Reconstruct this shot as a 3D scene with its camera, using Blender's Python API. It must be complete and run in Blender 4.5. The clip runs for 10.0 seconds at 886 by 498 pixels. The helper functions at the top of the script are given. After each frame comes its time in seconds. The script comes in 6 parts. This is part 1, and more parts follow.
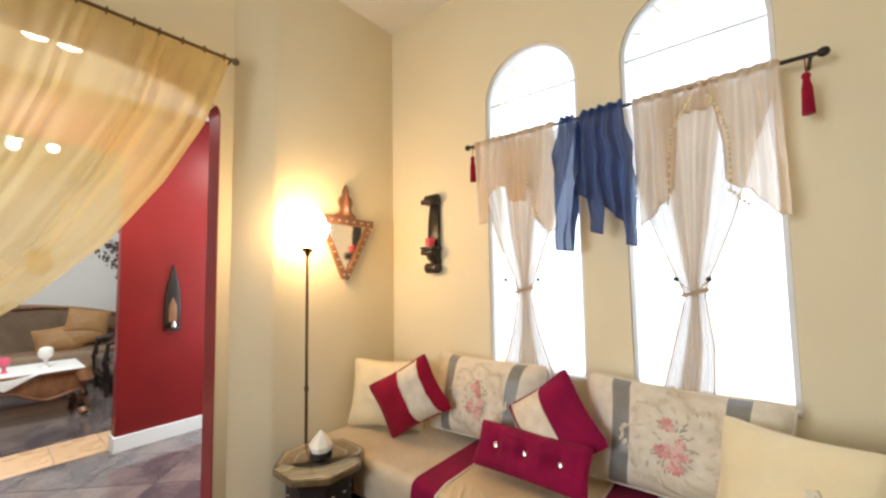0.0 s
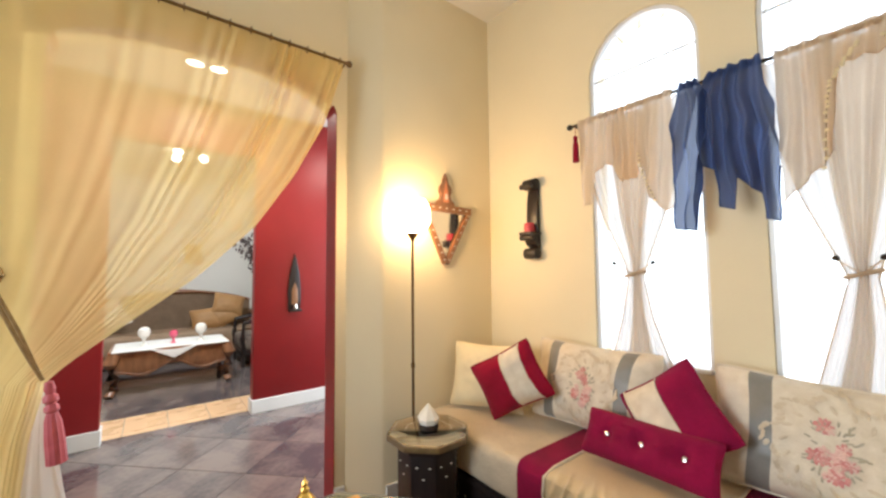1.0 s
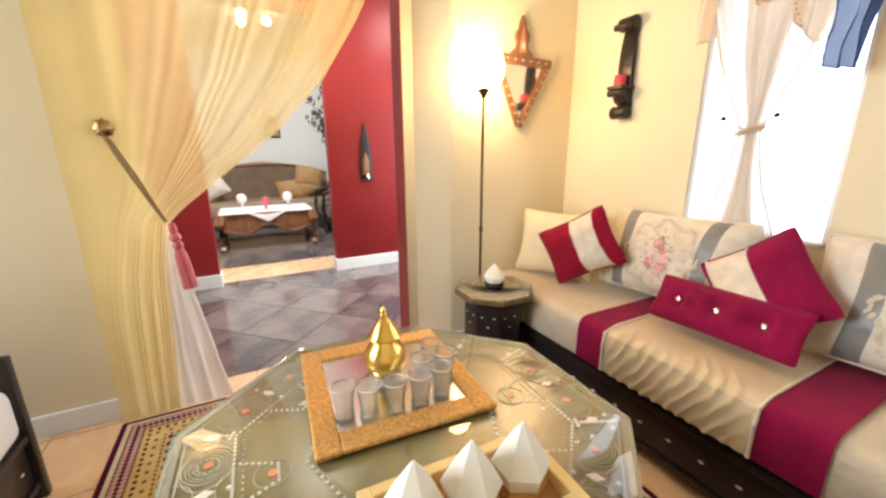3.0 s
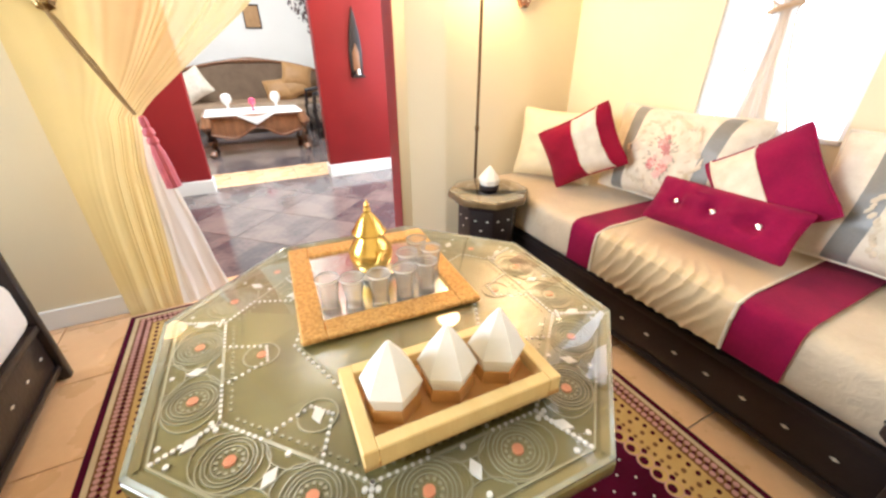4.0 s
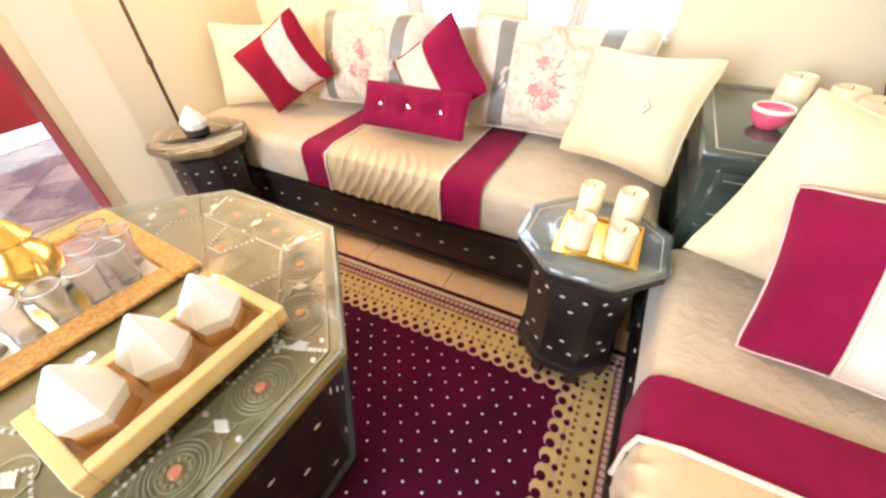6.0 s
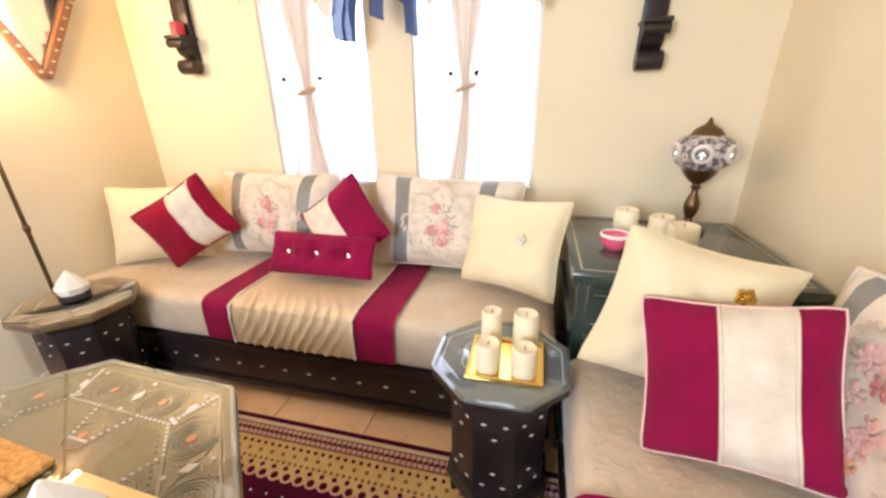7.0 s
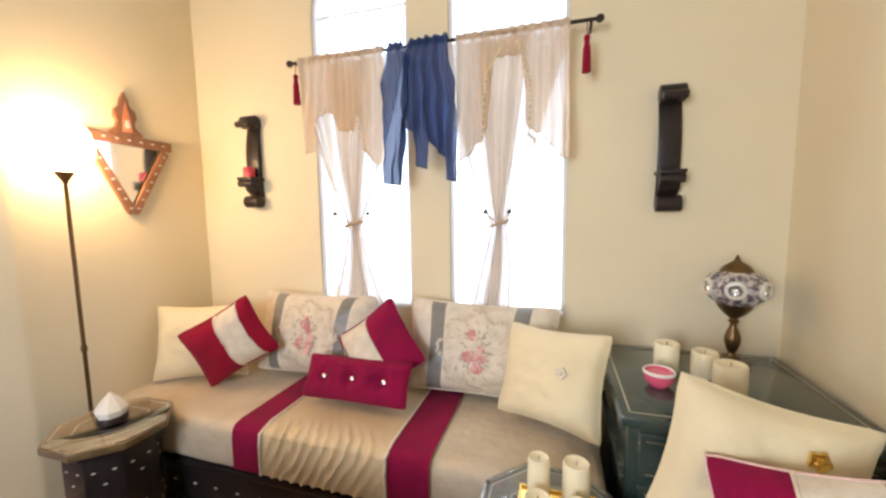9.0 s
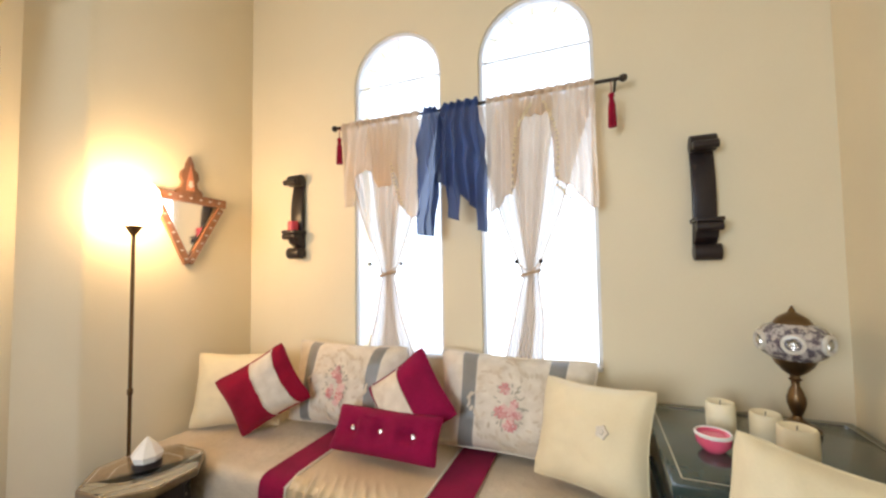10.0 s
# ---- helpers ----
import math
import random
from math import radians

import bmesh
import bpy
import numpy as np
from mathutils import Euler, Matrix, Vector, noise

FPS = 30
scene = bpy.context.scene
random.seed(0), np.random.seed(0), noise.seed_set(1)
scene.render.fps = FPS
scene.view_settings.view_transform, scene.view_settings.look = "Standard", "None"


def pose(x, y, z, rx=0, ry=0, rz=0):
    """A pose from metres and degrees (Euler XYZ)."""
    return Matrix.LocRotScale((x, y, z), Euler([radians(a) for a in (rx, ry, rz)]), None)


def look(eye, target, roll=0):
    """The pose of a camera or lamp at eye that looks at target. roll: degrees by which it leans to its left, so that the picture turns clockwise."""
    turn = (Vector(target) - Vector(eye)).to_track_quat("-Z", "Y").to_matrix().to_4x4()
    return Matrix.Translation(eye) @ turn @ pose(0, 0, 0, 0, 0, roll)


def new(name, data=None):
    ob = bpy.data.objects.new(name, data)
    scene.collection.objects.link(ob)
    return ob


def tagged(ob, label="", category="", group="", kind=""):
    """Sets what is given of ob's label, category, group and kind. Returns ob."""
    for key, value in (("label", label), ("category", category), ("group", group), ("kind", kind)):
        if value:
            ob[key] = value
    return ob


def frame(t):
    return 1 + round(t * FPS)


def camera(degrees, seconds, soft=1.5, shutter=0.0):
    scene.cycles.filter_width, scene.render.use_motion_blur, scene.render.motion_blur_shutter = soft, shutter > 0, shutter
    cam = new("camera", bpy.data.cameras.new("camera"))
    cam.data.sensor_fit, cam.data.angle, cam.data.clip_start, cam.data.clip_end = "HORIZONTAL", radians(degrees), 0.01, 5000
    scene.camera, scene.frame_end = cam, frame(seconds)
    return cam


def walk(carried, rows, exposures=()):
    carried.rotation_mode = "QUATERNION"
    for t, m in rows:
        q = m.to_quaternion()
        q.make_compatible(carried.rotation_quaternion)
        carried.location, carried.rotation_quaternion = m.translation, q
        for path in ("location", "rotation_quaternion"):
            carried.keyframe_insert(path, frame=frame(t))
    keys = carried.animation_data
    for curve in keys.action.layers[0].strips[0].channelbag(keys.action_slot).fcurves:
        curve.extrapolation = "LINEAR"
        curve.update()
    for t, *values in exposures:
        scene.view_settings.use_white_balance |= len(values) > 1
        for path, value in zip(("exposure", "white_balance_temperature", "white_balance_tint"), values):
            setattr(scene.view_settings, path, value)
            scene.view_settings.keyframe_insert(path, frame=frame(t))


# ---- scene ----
cam = camera(98.8, 10.0, soft=2.5)
EXPOSURES = [(0.0, -0.3, 5500, 6), (2.0, -0.05, 5600, 6), (3.5, 0.32, 5500, 8), (4.5, 0.88, 5350, 9), (5.5, 1.0, 5350, 11), (7.0, 0.4, 5400, 14), (8.5, 0.0, 5400, 12), (10.0, -0.2, 5300, 8)]
PATH = [
    (0, (0.951, 0.744, 1.338), (-0.313, 2.289, 1.469), -0.9),
    (0.5, (0.948, 0.722, 1.305), (-0.513, 2.083, 1.416), -0.7),
    (1, (0.907, 0.675, 1.269), (-0.671, 1.899, 1.388), -0.5),
    (1.5, (0.896, 0.658, 1.242), (-0.812, 1.697, 1.315), -0.4),
    (2, (0.895, 0.681, 1.237), (-0.876, 1.602, 1.113), -0.6),
    (2.5, (0.878, 0.687, 1.208), (-0.873, 1.589, 0.858), -0.7),
    (3.8, (0.872, 0.724, 1.132), (-0.759, 1.565, 0.336), -0.1),
    (4, (0.872, 0.739, 1.12), (-0.703, 1.551, 0.193), -0.1),
    (4.5, (0.898, 0.778, 1.097), (-0.516, 1.516, -0.109), -0.3),
    (5, (0.968, 0.837, 1.096), (-0.281, 1.67, -0.226), -0.8),
    (5.5, (1.008, 0.866, 1.112), (0.093, 2.041, -0.223), -0.8),
    (5.7, (1.023, 0.866, 1.128), (0.212, 2.108, -0.214), -1.4),
    (6.8, (1.063, 0.852, 1.195), (0.512, 2.572, 0.336), -1.0),
    (7, (1.081, 0.85, 1.202), (0.622, 2.656, 0.475), -1.0),
    (7.5, (1.096, 0.849, 1.223), (0.923, 2.794, 0.789), -0.9),
    (8, (1.051, 0.842, 1.257), (1.039, 2.822, 0.975), -0.8),
    (8.5, (1.022, 0.829, 1.3), (0.945, 2.816, 1.089), -0.8),
    (9, (1.02, 0.802, 1.313), (0.443, 2.706, 1.11), -0.8),
    (9.5, (1.032, 0.773, 1.298), (0.299, 2.633, 1.231), -0.8),
    (10, (1.033, 0.783, 1.286), (0.294, 2.639, 1.377), -0.8),
]
walk(cam, [(t, look(eye, target, roll)) for t, eye, target, roll in PATH], EXPOSURES)

# ---- light ----
world = bpy.data.worlds.new("world")
scene.world = world
world.use_nodes = True
sky = world.node_tree.nodes.new("ShaderNodeTexSky")
sky.sky_type, sky.sun_disc = "NISHITA", False
sky.sun_elevation, sky.sun_rotation = radians(44), radians(87)
world.node_tree.links.new(sky.outputs[0], world.node_tree.nodes["Background"].inputs[0])
world.node_tree.nodes["Background"].inputs[1].default_value = 0.12

WIN_W, SOUTH_FILL_W, HALL_W, FAR_FILL_W, HALL_FILL_W = 15.0, 54.0, 17.0, 100.0, 80.0


def area_lamp(name, m, sx, sy, watts, colour):
    data = bpy.data.lights.new(name, "AREA")
    data.shape, data.size, data.size_y, data.energy, data.color = "RECTANGLE", sx, sy, watts, colour
    ob = new(name, data)
    ob.matrix_world = m
    return ob


sun_data = bpy.data.lights.new("sun", "SUN")
sun_data.energy, sun_data.angle, sun_data.color = 2.0, radians(0.5), (1.0, 0.95, 0.88)
sun = new("sun", sun_data)
sun.matrix_world = look((9, 3.4, 10), (0.5, 3.0, 1.8))

# ---- materials ----


def mat(name, colour, rough=0.6, metal=0.0, second=None, scale=6.0, fine=60.0, bump=0.1, coat=0.0, sheen=0.0, amount=0.5, spread=0.0, stretch=(1, 1, 1)):
    """A surface whose colour drifts between two tones at a broad scale and carries a fine grain in its relief."""
    m = bpy.data.materials.new(name)
    m.use_nodes = True
    n, l = m.node_tree.nodes, m.node_tree.links
    b = n["Principled BSDF"]
    b.inputs["Roughness"].default_value, b.inputs["Metallic"].default_value = rough, metal
    b.inputs["Coat Weight"].default_value, b.inputs["Coat Roughness"].default_value = coat, 0.08
    b.inputs["Sheen Weight"].default_value = sheen
    second = second or tuple(c * 0.82 for c in colour)
    co = n.new("ShaderNodeTexCoord")
    mp = n.new("ShaderNodeMapping")
    mp.inputs["Scale"].default_value = stretch
    l.new(co.outputs["Object"], mp.inputs[0])
    broad = n.new("ShaderNodeTexNoise")
    broad.inputs["Scale"].default_value, broad.inputs["Detail"].default_value = scale, 4
    grain = n.new("ShaderNodeTexNoise")
    grain.inputs["Scale"].default_value, grain.inputs["Detail"].default_value = fine, 3
    l.new(mp.outputs[0], broad.inputs[0])
    l.new(mp.outputs[0], grain.inputs[0])
    ramp = n.new("ShaderNodeValToRGB")
    ramp.color_ramp.elements[0].position, ramp.color_ramp.elements[1].position = 0.5 - amount * 0.5, 0.5 + amount * 0.5
    ramp.color_ramp.elements[0].color, ramp.color_ramp.elements[1].color = (*second, 1), (*colour, 1)
    add = n.new("ShaderNodeMath")
    add.operation = "MULTIPLY_ADD"
    add.inputs[1].default_value = 0.3
    l.new(grain.outputs[0], add.inputs[0])
    l.new(broad.outputs[0], add.inputs[2])
    sub = n.new("ShaderNodeMath")
    sub.operation, sub.inputs[1].default_value = "SUBTRACT", 0.15
    l.new(add.outputs[0], sub.inputs[0])
    if spread:
        info = n.new("ShaderNodeObjectInfo")
        vary = n.new("ShaderNodeMath")
        vary.operation, vary.inputs[1].default_value = "MULTIPLY_ADD", spread
        l.new(info.outputs["Random"], vary.inputs[0])
        l.new(sub.outputs[0], vary.inputs[2])
        sub2 = n.new("ShaderNodeMath")
        sub2.operation, sub2.inputs[1].default_value = "SUBTRACT", spread / 2
        l.new(vary.outputs[0], sub2.inputs[0])
        sub = sub2
    l.new(sub.outputs[0], ramp.inputs[0])
    l.new(ramp.outputs[0], b.inputs["Base Color"])
    rr = n.new("ShaderNodeMapRange")
    rr.inputs[3].default_value, rr.inputs[4].default_value = max(rough - 0.08, 0.03), min(rough + 0.08, 1)
    l.new(broad.outputs[0], rr.inputs[0])
    l.new(rr.outputs[0], b.inputs["Roughness"])
    if bump:
        bp = n.new("ShaderNodeBump")
        bp.inputs["Strength"].default_value, bp.inputs["Distance"].default_value = bump, 0.004
        l.new(grain.outputs[0], bp.inputs["Height"])
        l.new(bp.outputs[0], b.inputs["Normal"])
    return m


def quilted(name, colour, second, cell):
    """Beige seat cloth with a raised rosette weave."""
    m = mat(name, colour, 0.62, 0, second, 9, 90, 0.15, sheen=0.2)
    n, l = m.node_tree.nodes, m.node_tree.links
    vo = n.new("ShaderNodeTexVoronoi")
    vo.inputs["Scale"].default_value = cell
    co = n.new("ShaderNodeTexCoord")
    l.new(co.outputs["Object"], vo.inputs["Vector"])
    bp = n.new("ShaderNodeBump")
    bp.inputs["Strength"].default_value, bp.inputs["Distance"].default_value = 0.32, 0.008
    swirl = n.new("ShaderNodeTexNoise")
    swirl.inputs["Scale"].default_value, swirl.inputs["Detail"].default_value, swirl.inputs["Distortion"].default_value = cell * 0.9, 2, 3.0
    l.new(co.outputs["Object"], swirl.inputs["Vector"])
    both = n.new("ShaderNodeMath")
    both.operation = "ADD"
    l.new(vo.outputs["Distance"], both.inputs[0])
    l.new(swirl.outputs[0], both.inputs[1])
    l.new(both.outputs[0], bp.inputs["Height"])
    l.new(bp.outputs[0], n["Principled BSDF"].inputs["Normal"])
    return m


def sheer(name, colour, clear, weave=220.0, through_share=0.55):
    """Thin cloth: part of the light goes straight through, part is scattered on both sides."""
    m = bpy.data.materials.new(name)
    m.use_nodes = True
    n, l = m.node_tree.nodes, m.node_tree.links
    n.remove(n["Principled BSDF"])
    out = n["Material Output"]
    diff, trans, hole = n.new("ShaderNodeBsdfDiffuse"), n.new("ShaderNodeBsdfTranslucent"), n.new("ShaderNodeBsdfTransparent")
    co = n.new("ShaderNodeTexCoord")
    noise_a = n.new("ShaderNodeTexNoise")
    noise_a.inputs["Scale"].default_value = 5
    l.new(co.outputs["Object"], noise_a.inputs[0])
    ramp = n.new("ShaderNodeValToRGB")
    ramp.color_ramp.elements[0].color = (*[c * 0.85 for c in colour], 1)
    ramp.color_ramp.elements[1].color = (*colour, 1)
    l.new(noise_a.outputs[0], ramp.inputs[0])
    l.new(ramp.outputs[0], diff.inputs[0])
    l.new(ramp.outputs[0], trans.inputs[0])
    both, mix = n.new("ShaderNodeMixShader"), n.new("ShaderNodeMixShader")
    both.inputs[0].default_value = through_share
    l.new(diff.outputs[0], both.inputs[1])
    l.new(trans.outputs[0], both.inputs[2])
    thread = n.new("ShaderNodeTexNoise")
    thread.inputs["Scale"].default_value = weave
    l.new(co.outputs["Object"], thread.inputs[0])
    rng = n.new("ShaderNodeMapRange")
    rng.inputs[3].default_value, rng.inputs[4].default_value = clear - 0.05, clear + 0.05
    l.new(thread.outputs[0], rng.inputs[0])
    l.new(rng.outputs[0], mix.inputs[0])
    l.new(both.outputs[0], mix.inputs[1])
    l.new(hole.outputs[0], mix.inputs[2])
    l.new(mix.outputs[0], out.inputs[0])
    return m


def glass(name, colour=(1, 1, 1), rough=0.0):
    m = bpy.data.materials.new(name)
    m.use_nodes = True
    b = m.node_tree.nodes["Principled BSDF"]
    b.inputs["Base Color"].default_value = (*colour, 1)
    b.inputs["Roughness"].default_value, b.inputs["Transmission Weight"].default_value = rough, 1.0
    b.inputs["IOR"].default_value = 1.45
    return m


def glow(name, colour, strength):
    m = bpy.data.materials.new(name)
    m.use_nodes = True
    b = m.node_tree.nodes["Principled BSDF"]
    b.inputs["Base Color"].default_value = (0.9, 0.85, 0.75, 1)
    b.inputs["Emission Color"].default_value, b.inputs["Emission Strength"].default_value = (*colour, 1), strength
    return m


CREAM_WALL = mat("cream_paint", (0.79, 0.70, 0.485), 0.72, 0, (0.74, 0.65, 0.44), 1.6, 140, 0.12)
RED_WALL = mat("red_paint", (0.27, 0.008, 0.010), 0.42, 0, (0.21, 0.006, 0.008), 2, 140, 0.1)
WHITE_WALL = mat("white_plaster", (0.80, 0.78, 0.72), 0.8, 0, (0.75, 0.73, 0.67), 2, 120, 0.12)
WHITE_TRIM = mat("white_trim_paint", (0.82, 0.82, 0.80), 0.35, 0, (0.77, 0.77, 0.75), 4, 80, 0.04)
VINYL = mat("white_vinyl", (0.80, 0.80, 0.80), 0.3, 0, (0.76, 0.76, 0.76), 4, 80, 0.02)
BEIGE_TILE = mat("beige_tile", (0.80, 0.54, 0.31), 0.28, 0, (0.72, 0.47, 0.26), 5, 40, 0.05, spread=0.25)
SLATE_TILE = mat("slate_tile", (0.24, 0.19, 0.17), 0.14, 0, (0.09, 0.078, 0.085), 3.5, 30, 0.10, spread=0.25, amount=0.35, coat=0.5)
GROUT = mat("grout", (0.45, 0.41, 0.36), 0.85, 0, (0.37, 0.33, 0.28), 20, 90, 0.1)
DARK_WOOD = mat("dark_carved_wood", (0.032, 0.022, 0.019), 0.36, 0, (0.014, 0.010, 0.010), 5, 70, 0.25, coat=0.12, stretch=(1, 6, 1))
TABLE_WOOD = mat("olive_brown_carved_wood", (0.20, 0.165, 0.048), 0.3, 0, (0.095, 0.082, 0.024), 4.5, 60, 0.2, coat=0.8)
BROWN_WOOD = mat("walnut_wood", (0.30, 0.135, 0.055), 0.35, 0, (0.16, 0.07, 0.03), 5, 60, 0.2, coat=0.3, stretch=(1, 5, 1))
TOP_WOOD = mat("carved_brown_top", (0.21, 0.145, 0.062), 0.34, 0, (0.10, 0.066, 0.028), 16, 70, 0.3, coat=0.4)
CARVED = mat("carved_olive_relief", (0.33, 0.30, 0.16), 0.4, 0, (0.21, 0.19, 0.095), 14, 80, 0.1)
INLAY = mat("bone_inlay", (0.72, 0.68, 0.58), 0.3, 0, (0.6, 0.55, 0.45), 20, 80, 0.05)
ORANGE_INLAY = mat("coral_inlay", (0.65, 0.24, 0.10), 0.35, 0, (0.5, 0.17, 0.07), 20, 80, 0.05)
GOLD = mat("polished_gold_metal", (0.88, 0.63, 0.17), 0.2, 1.0, (0.78, 0.52, 0.12), 10, 80, 0.08)
SILVER = mat("engraved_silver", (0.68, 0.66, 0.61), 0.24, 1.0, (0.62, 0.62, 0.60), 12, 90, 0.2)
BRASS = mat("aged_brass", (0.58, 0.43, 0.19), 0.24, 1.0, (0.24, 0.17, 0.08), 24, 90, 0.6)
ORANGE_GLITTER = mat("orange_gold_tray_rim", (0.80, 0.50, 0.16), 0.35, 0.4, (0.56, 0.28, 0.06), 110, 320, 0.8, amount=0.3)
BOX_WOOD = mat("pale_yellow_wood", (0.78, 0.60, 0.26), 0.45, 0, (0.70, 0.51, 0.20), 5, 60, 0.1, stretch=(1, 6, 1))
BOX_INSIDE = mat("golden_brown_wood", (0.58, 0.31, 0.09), 0.45, 0, (0.42, 0.20, 0.06), 12, 60, 0.15)
WAX = mat("ivory_wax", (0.86, 0.78, 0.55), 0.45, 0, (0.80, 0.71, 0.47), 8, 50, 0.1)
WHITE_WAX = mat("white_wax", (0.86, 0.84, 0.78), 0.4, 0, (0.80, 0.78, 0.70), 8, 50, 0.06)
RED_WAX = mat("red_wax", (0.55, 0.05, 0.07), 0.4, 0, (0.45, 0.03, 0.05), 8, 50, 0.06)
PINK_GLASS = mat("pink_glass_wax", (0.80, 0.13, 0.22), 0.15, 0, (0.66, 0.08, 0.16), 8, 50, 0.03, coat=0.6)
SEAT_CLOTH = quilted("beige_rosette_cloth", (0.63, 0.53, 0.38), (0.53, 0.44, 0.30), 26)
# lit copy of the seat cloth, whitened for the window light falling on it
LIT_SEAT_CLOTH = quilted("lit_rosette_cloth", (0.80, 0.79, 0.76), (0.73, 0.72, 0.69), 26)
MAROON = mat("maroon_velvet", (0.27, 0.004, 0.052), 0.85, 0, (0.17, 0.002, 0.034), 7, 120, 0.15, sheen=0.05)
RED_VELVET = mat("deep_red_velvet", (0.30, 0.005, 0.030), 0.85, 0, (0.19, 0.003, 0.018), 7, 120, 0.15, sheen=0.05)
SATIN = mat("cream_satin", (0.66, 0.52, 0.31), 0.36, 0, (0.54, 0.41, 0.23), 6, 120, 0.06, sheen=0.2)
CREAM_CLOTH = mat("cream_cloth", (0.80, 0.70, 0.45), 0.7, 0, (0.72, 0.61, 0.37), 6, 150, 0.2, sheen=0.2)
IVORY_CLOTH = mat("ivory_brocade", (0.76, 0.69, 0.56), 0.6, 0, (0.62, 0.54, 0.41), 22, 150, 0.25)
GREY_SATIN = mat("grey_green_satin", (0.26, 0.25, 0.22), 0.4, 0, (0.17, 0.165, 0.15), 6, 120, 0.08, sheen=0.2)
ROSE = mat("rose_embroidery", (0.58, 0.17, 0.18), 0.6, 0, (0.66, 0.38, 0.33), 40, 150, 0.3)
PALE_ROSE = mat("pale_rose_embroidery", (0.72, 0.42, 0.38), 0.6, 0, (0.74, 0.56, 0.48), 40, 150, 0.3)
SAGE = mat("sage_embroidery", (0.36, 0.33, 0.24), 0.6, 0, (0.50, 0.44, 0.33), 40, 150, 0.3)
VINE = mat("taupe_embroidery", (0.66, 0.57, 0.43), 0.6, 0, (0.56, 0.47, 0.33), 40, 150, 0.3)
RUG_FIELD = mat("maroon_wool", (0.092, 0.002, 0.027), 0.95, 0, (0.036, 0.001, 0.012), 5, 300, 0.6)
RUG_GOLD = mat("gold_wool", (0.62, 0.45, 0.18), 0.95, 0, (0.5, 0.34, 0.12), 14, 300, 0.6)
RUG_BROWN = mat("brown_wool", (0.26, 0.14, 0.07), 0.95, 0, (0.15, 0.07, 0.035), 40, 300, 0.6)
RUG_CREAM = mat("cream_wool", (0.66, 0.56, 0.38), 0.95, 0, (0.55, 0.45, 0.28), 14, 300, 0.6)
RUG_PINK = mat("pink_wool", (0.62, 0.36, 0.34), 0.95, 0, (0.5, 0.28, 0.26), 14, 300, 0.6)
YELLOW_ROSE = mat("ochre_embroidery", (0.70, 0.42, 0.16), 0.6, 0, (0.66, 0.30, 0.2), 40, 150, 0.3)
RUG_GREY = mat("grey_pattern_wool", (0.22, 0.17, 0.13), 0.95, 0, (0.08, 0.06, 0.05), 9, 200, 0.5, amount=0.25)
SHEER_CREAM = sheer("cream_voile", (0.93, 0.76, 0.34), 0.24, 500.0, 0.70)
# lit copy of the cream voile: hall light from behind painted in as white
SHEER_CREAM_LIT = sheer("cream_voile_lit", (0.95, 0.92, 0.84), 0.05, 500.0, 0.35)
SHEER_WHITE = sheer("white_voile", (0.72, 0.64, 0.54), 0.16, 220.0, 0.66)
SWAG_CREAM = sheer("cream_swag_voile", (0.86, 0.73, 0.56), 0.11, 220.0, 0.8)
SWAG_BLUE = sheer("slate_blue_voile", (0.100, 0.148, 0.330), 0.07, 220.0, 0.6)
IRON = mat("dark_iron", (0.05, 0.04, 0.035), 0.4, 0.8, (0.03, 0.025, 0.02), 10, 60, 0.1)
BRONZE = mat("bronze_pole", (0.20, 0.13, 0.06), 0.35, 0.9, (0.13, 0.08, 0.04), 10, 60, 0.1)
CORD = mat("gold_brown_cord", (0.30, 0.20, 0.07), 0.7, 0, (0.18, 0.11, 0.035), 40, 120, 0.5)
TEAL_WOOD = mat("dark_teal_lacquer", (0.038, 0.062, 0.054), 0.2, 0, (0.018, 0.030, 0.028), 5, 60, 0.15, coat=0.6)
PLASTIC = mat("ivory_plastic", (0.80, 0.76, 0.64), 0.4, 0, (0.76, 0.72, 0.6), 4, 60, 0.02)
UPHOLSTERY = mat("brown_upholstery", (0.36, 0.25, 0.155), 0.7, 0, (0.26, 0.175, 0.105), 8, 120, 0.2)
GOLD_CLOTH = mat("ochre_cloth", (0.45, 0.26, 0.10), 0.6, 0, (0.34, 0.18, 0.06), 8, 120, 0.2)
LACE = mat("white_lace", (0.80, 0.79, 0.76), 0.7, 0, (0.66, 0.65, 0.62), 60, 160, 0.4)
LEAF = mat("dark_dried_leaf", (0.10, 0.06, 0.05), 0.7, 0, (0.05, 0.03, 0.03), 12, 80, 0.2, spread=0.3)
GLASS = glass("clear_glass")
TEA_GLASS = glass("milky_tea_glass", (0.97, 0.96, 0.94), 0.25)
TEA_GLASS.node_tree.nodes["Principled BSDF"].inputs["Transmission Weight"].default_value = 0.88
PANE = glass("window_glass")
# bevelled glass whose pale tint stands in for the window's reflection
REFLECTION_PLATE = glass("reflection_tinted_glass", (0.80, 0.86, 0.84), 0.06)
REFLECTION_PLATE.node_tree.nodes["Principled BSDF"].inputs["Transmission Weight"].default_value = 0.92
REFLECTION_PLATE.node_tree.nodes["Principled BSDF"].inputs["Coat Weight"].default_value = 1.0
MIRROR = mat("mirror_silver", (0.88, 0.88, 0.88), 0.05, 1.0, (0.86, 0.86, 0.86), 4, 60, 0.0)
MOSAIC = mat("mosaic_glass", (0.55, 0.5, 0.45), 0.2, 0, (0.12, 0.10, 0.12), 45, 160, 0.4, amount=0.15, coat=0.5)
BULB = glow("lit_lamp_glass", (1.0, 0.58, 0.24), 54.0)
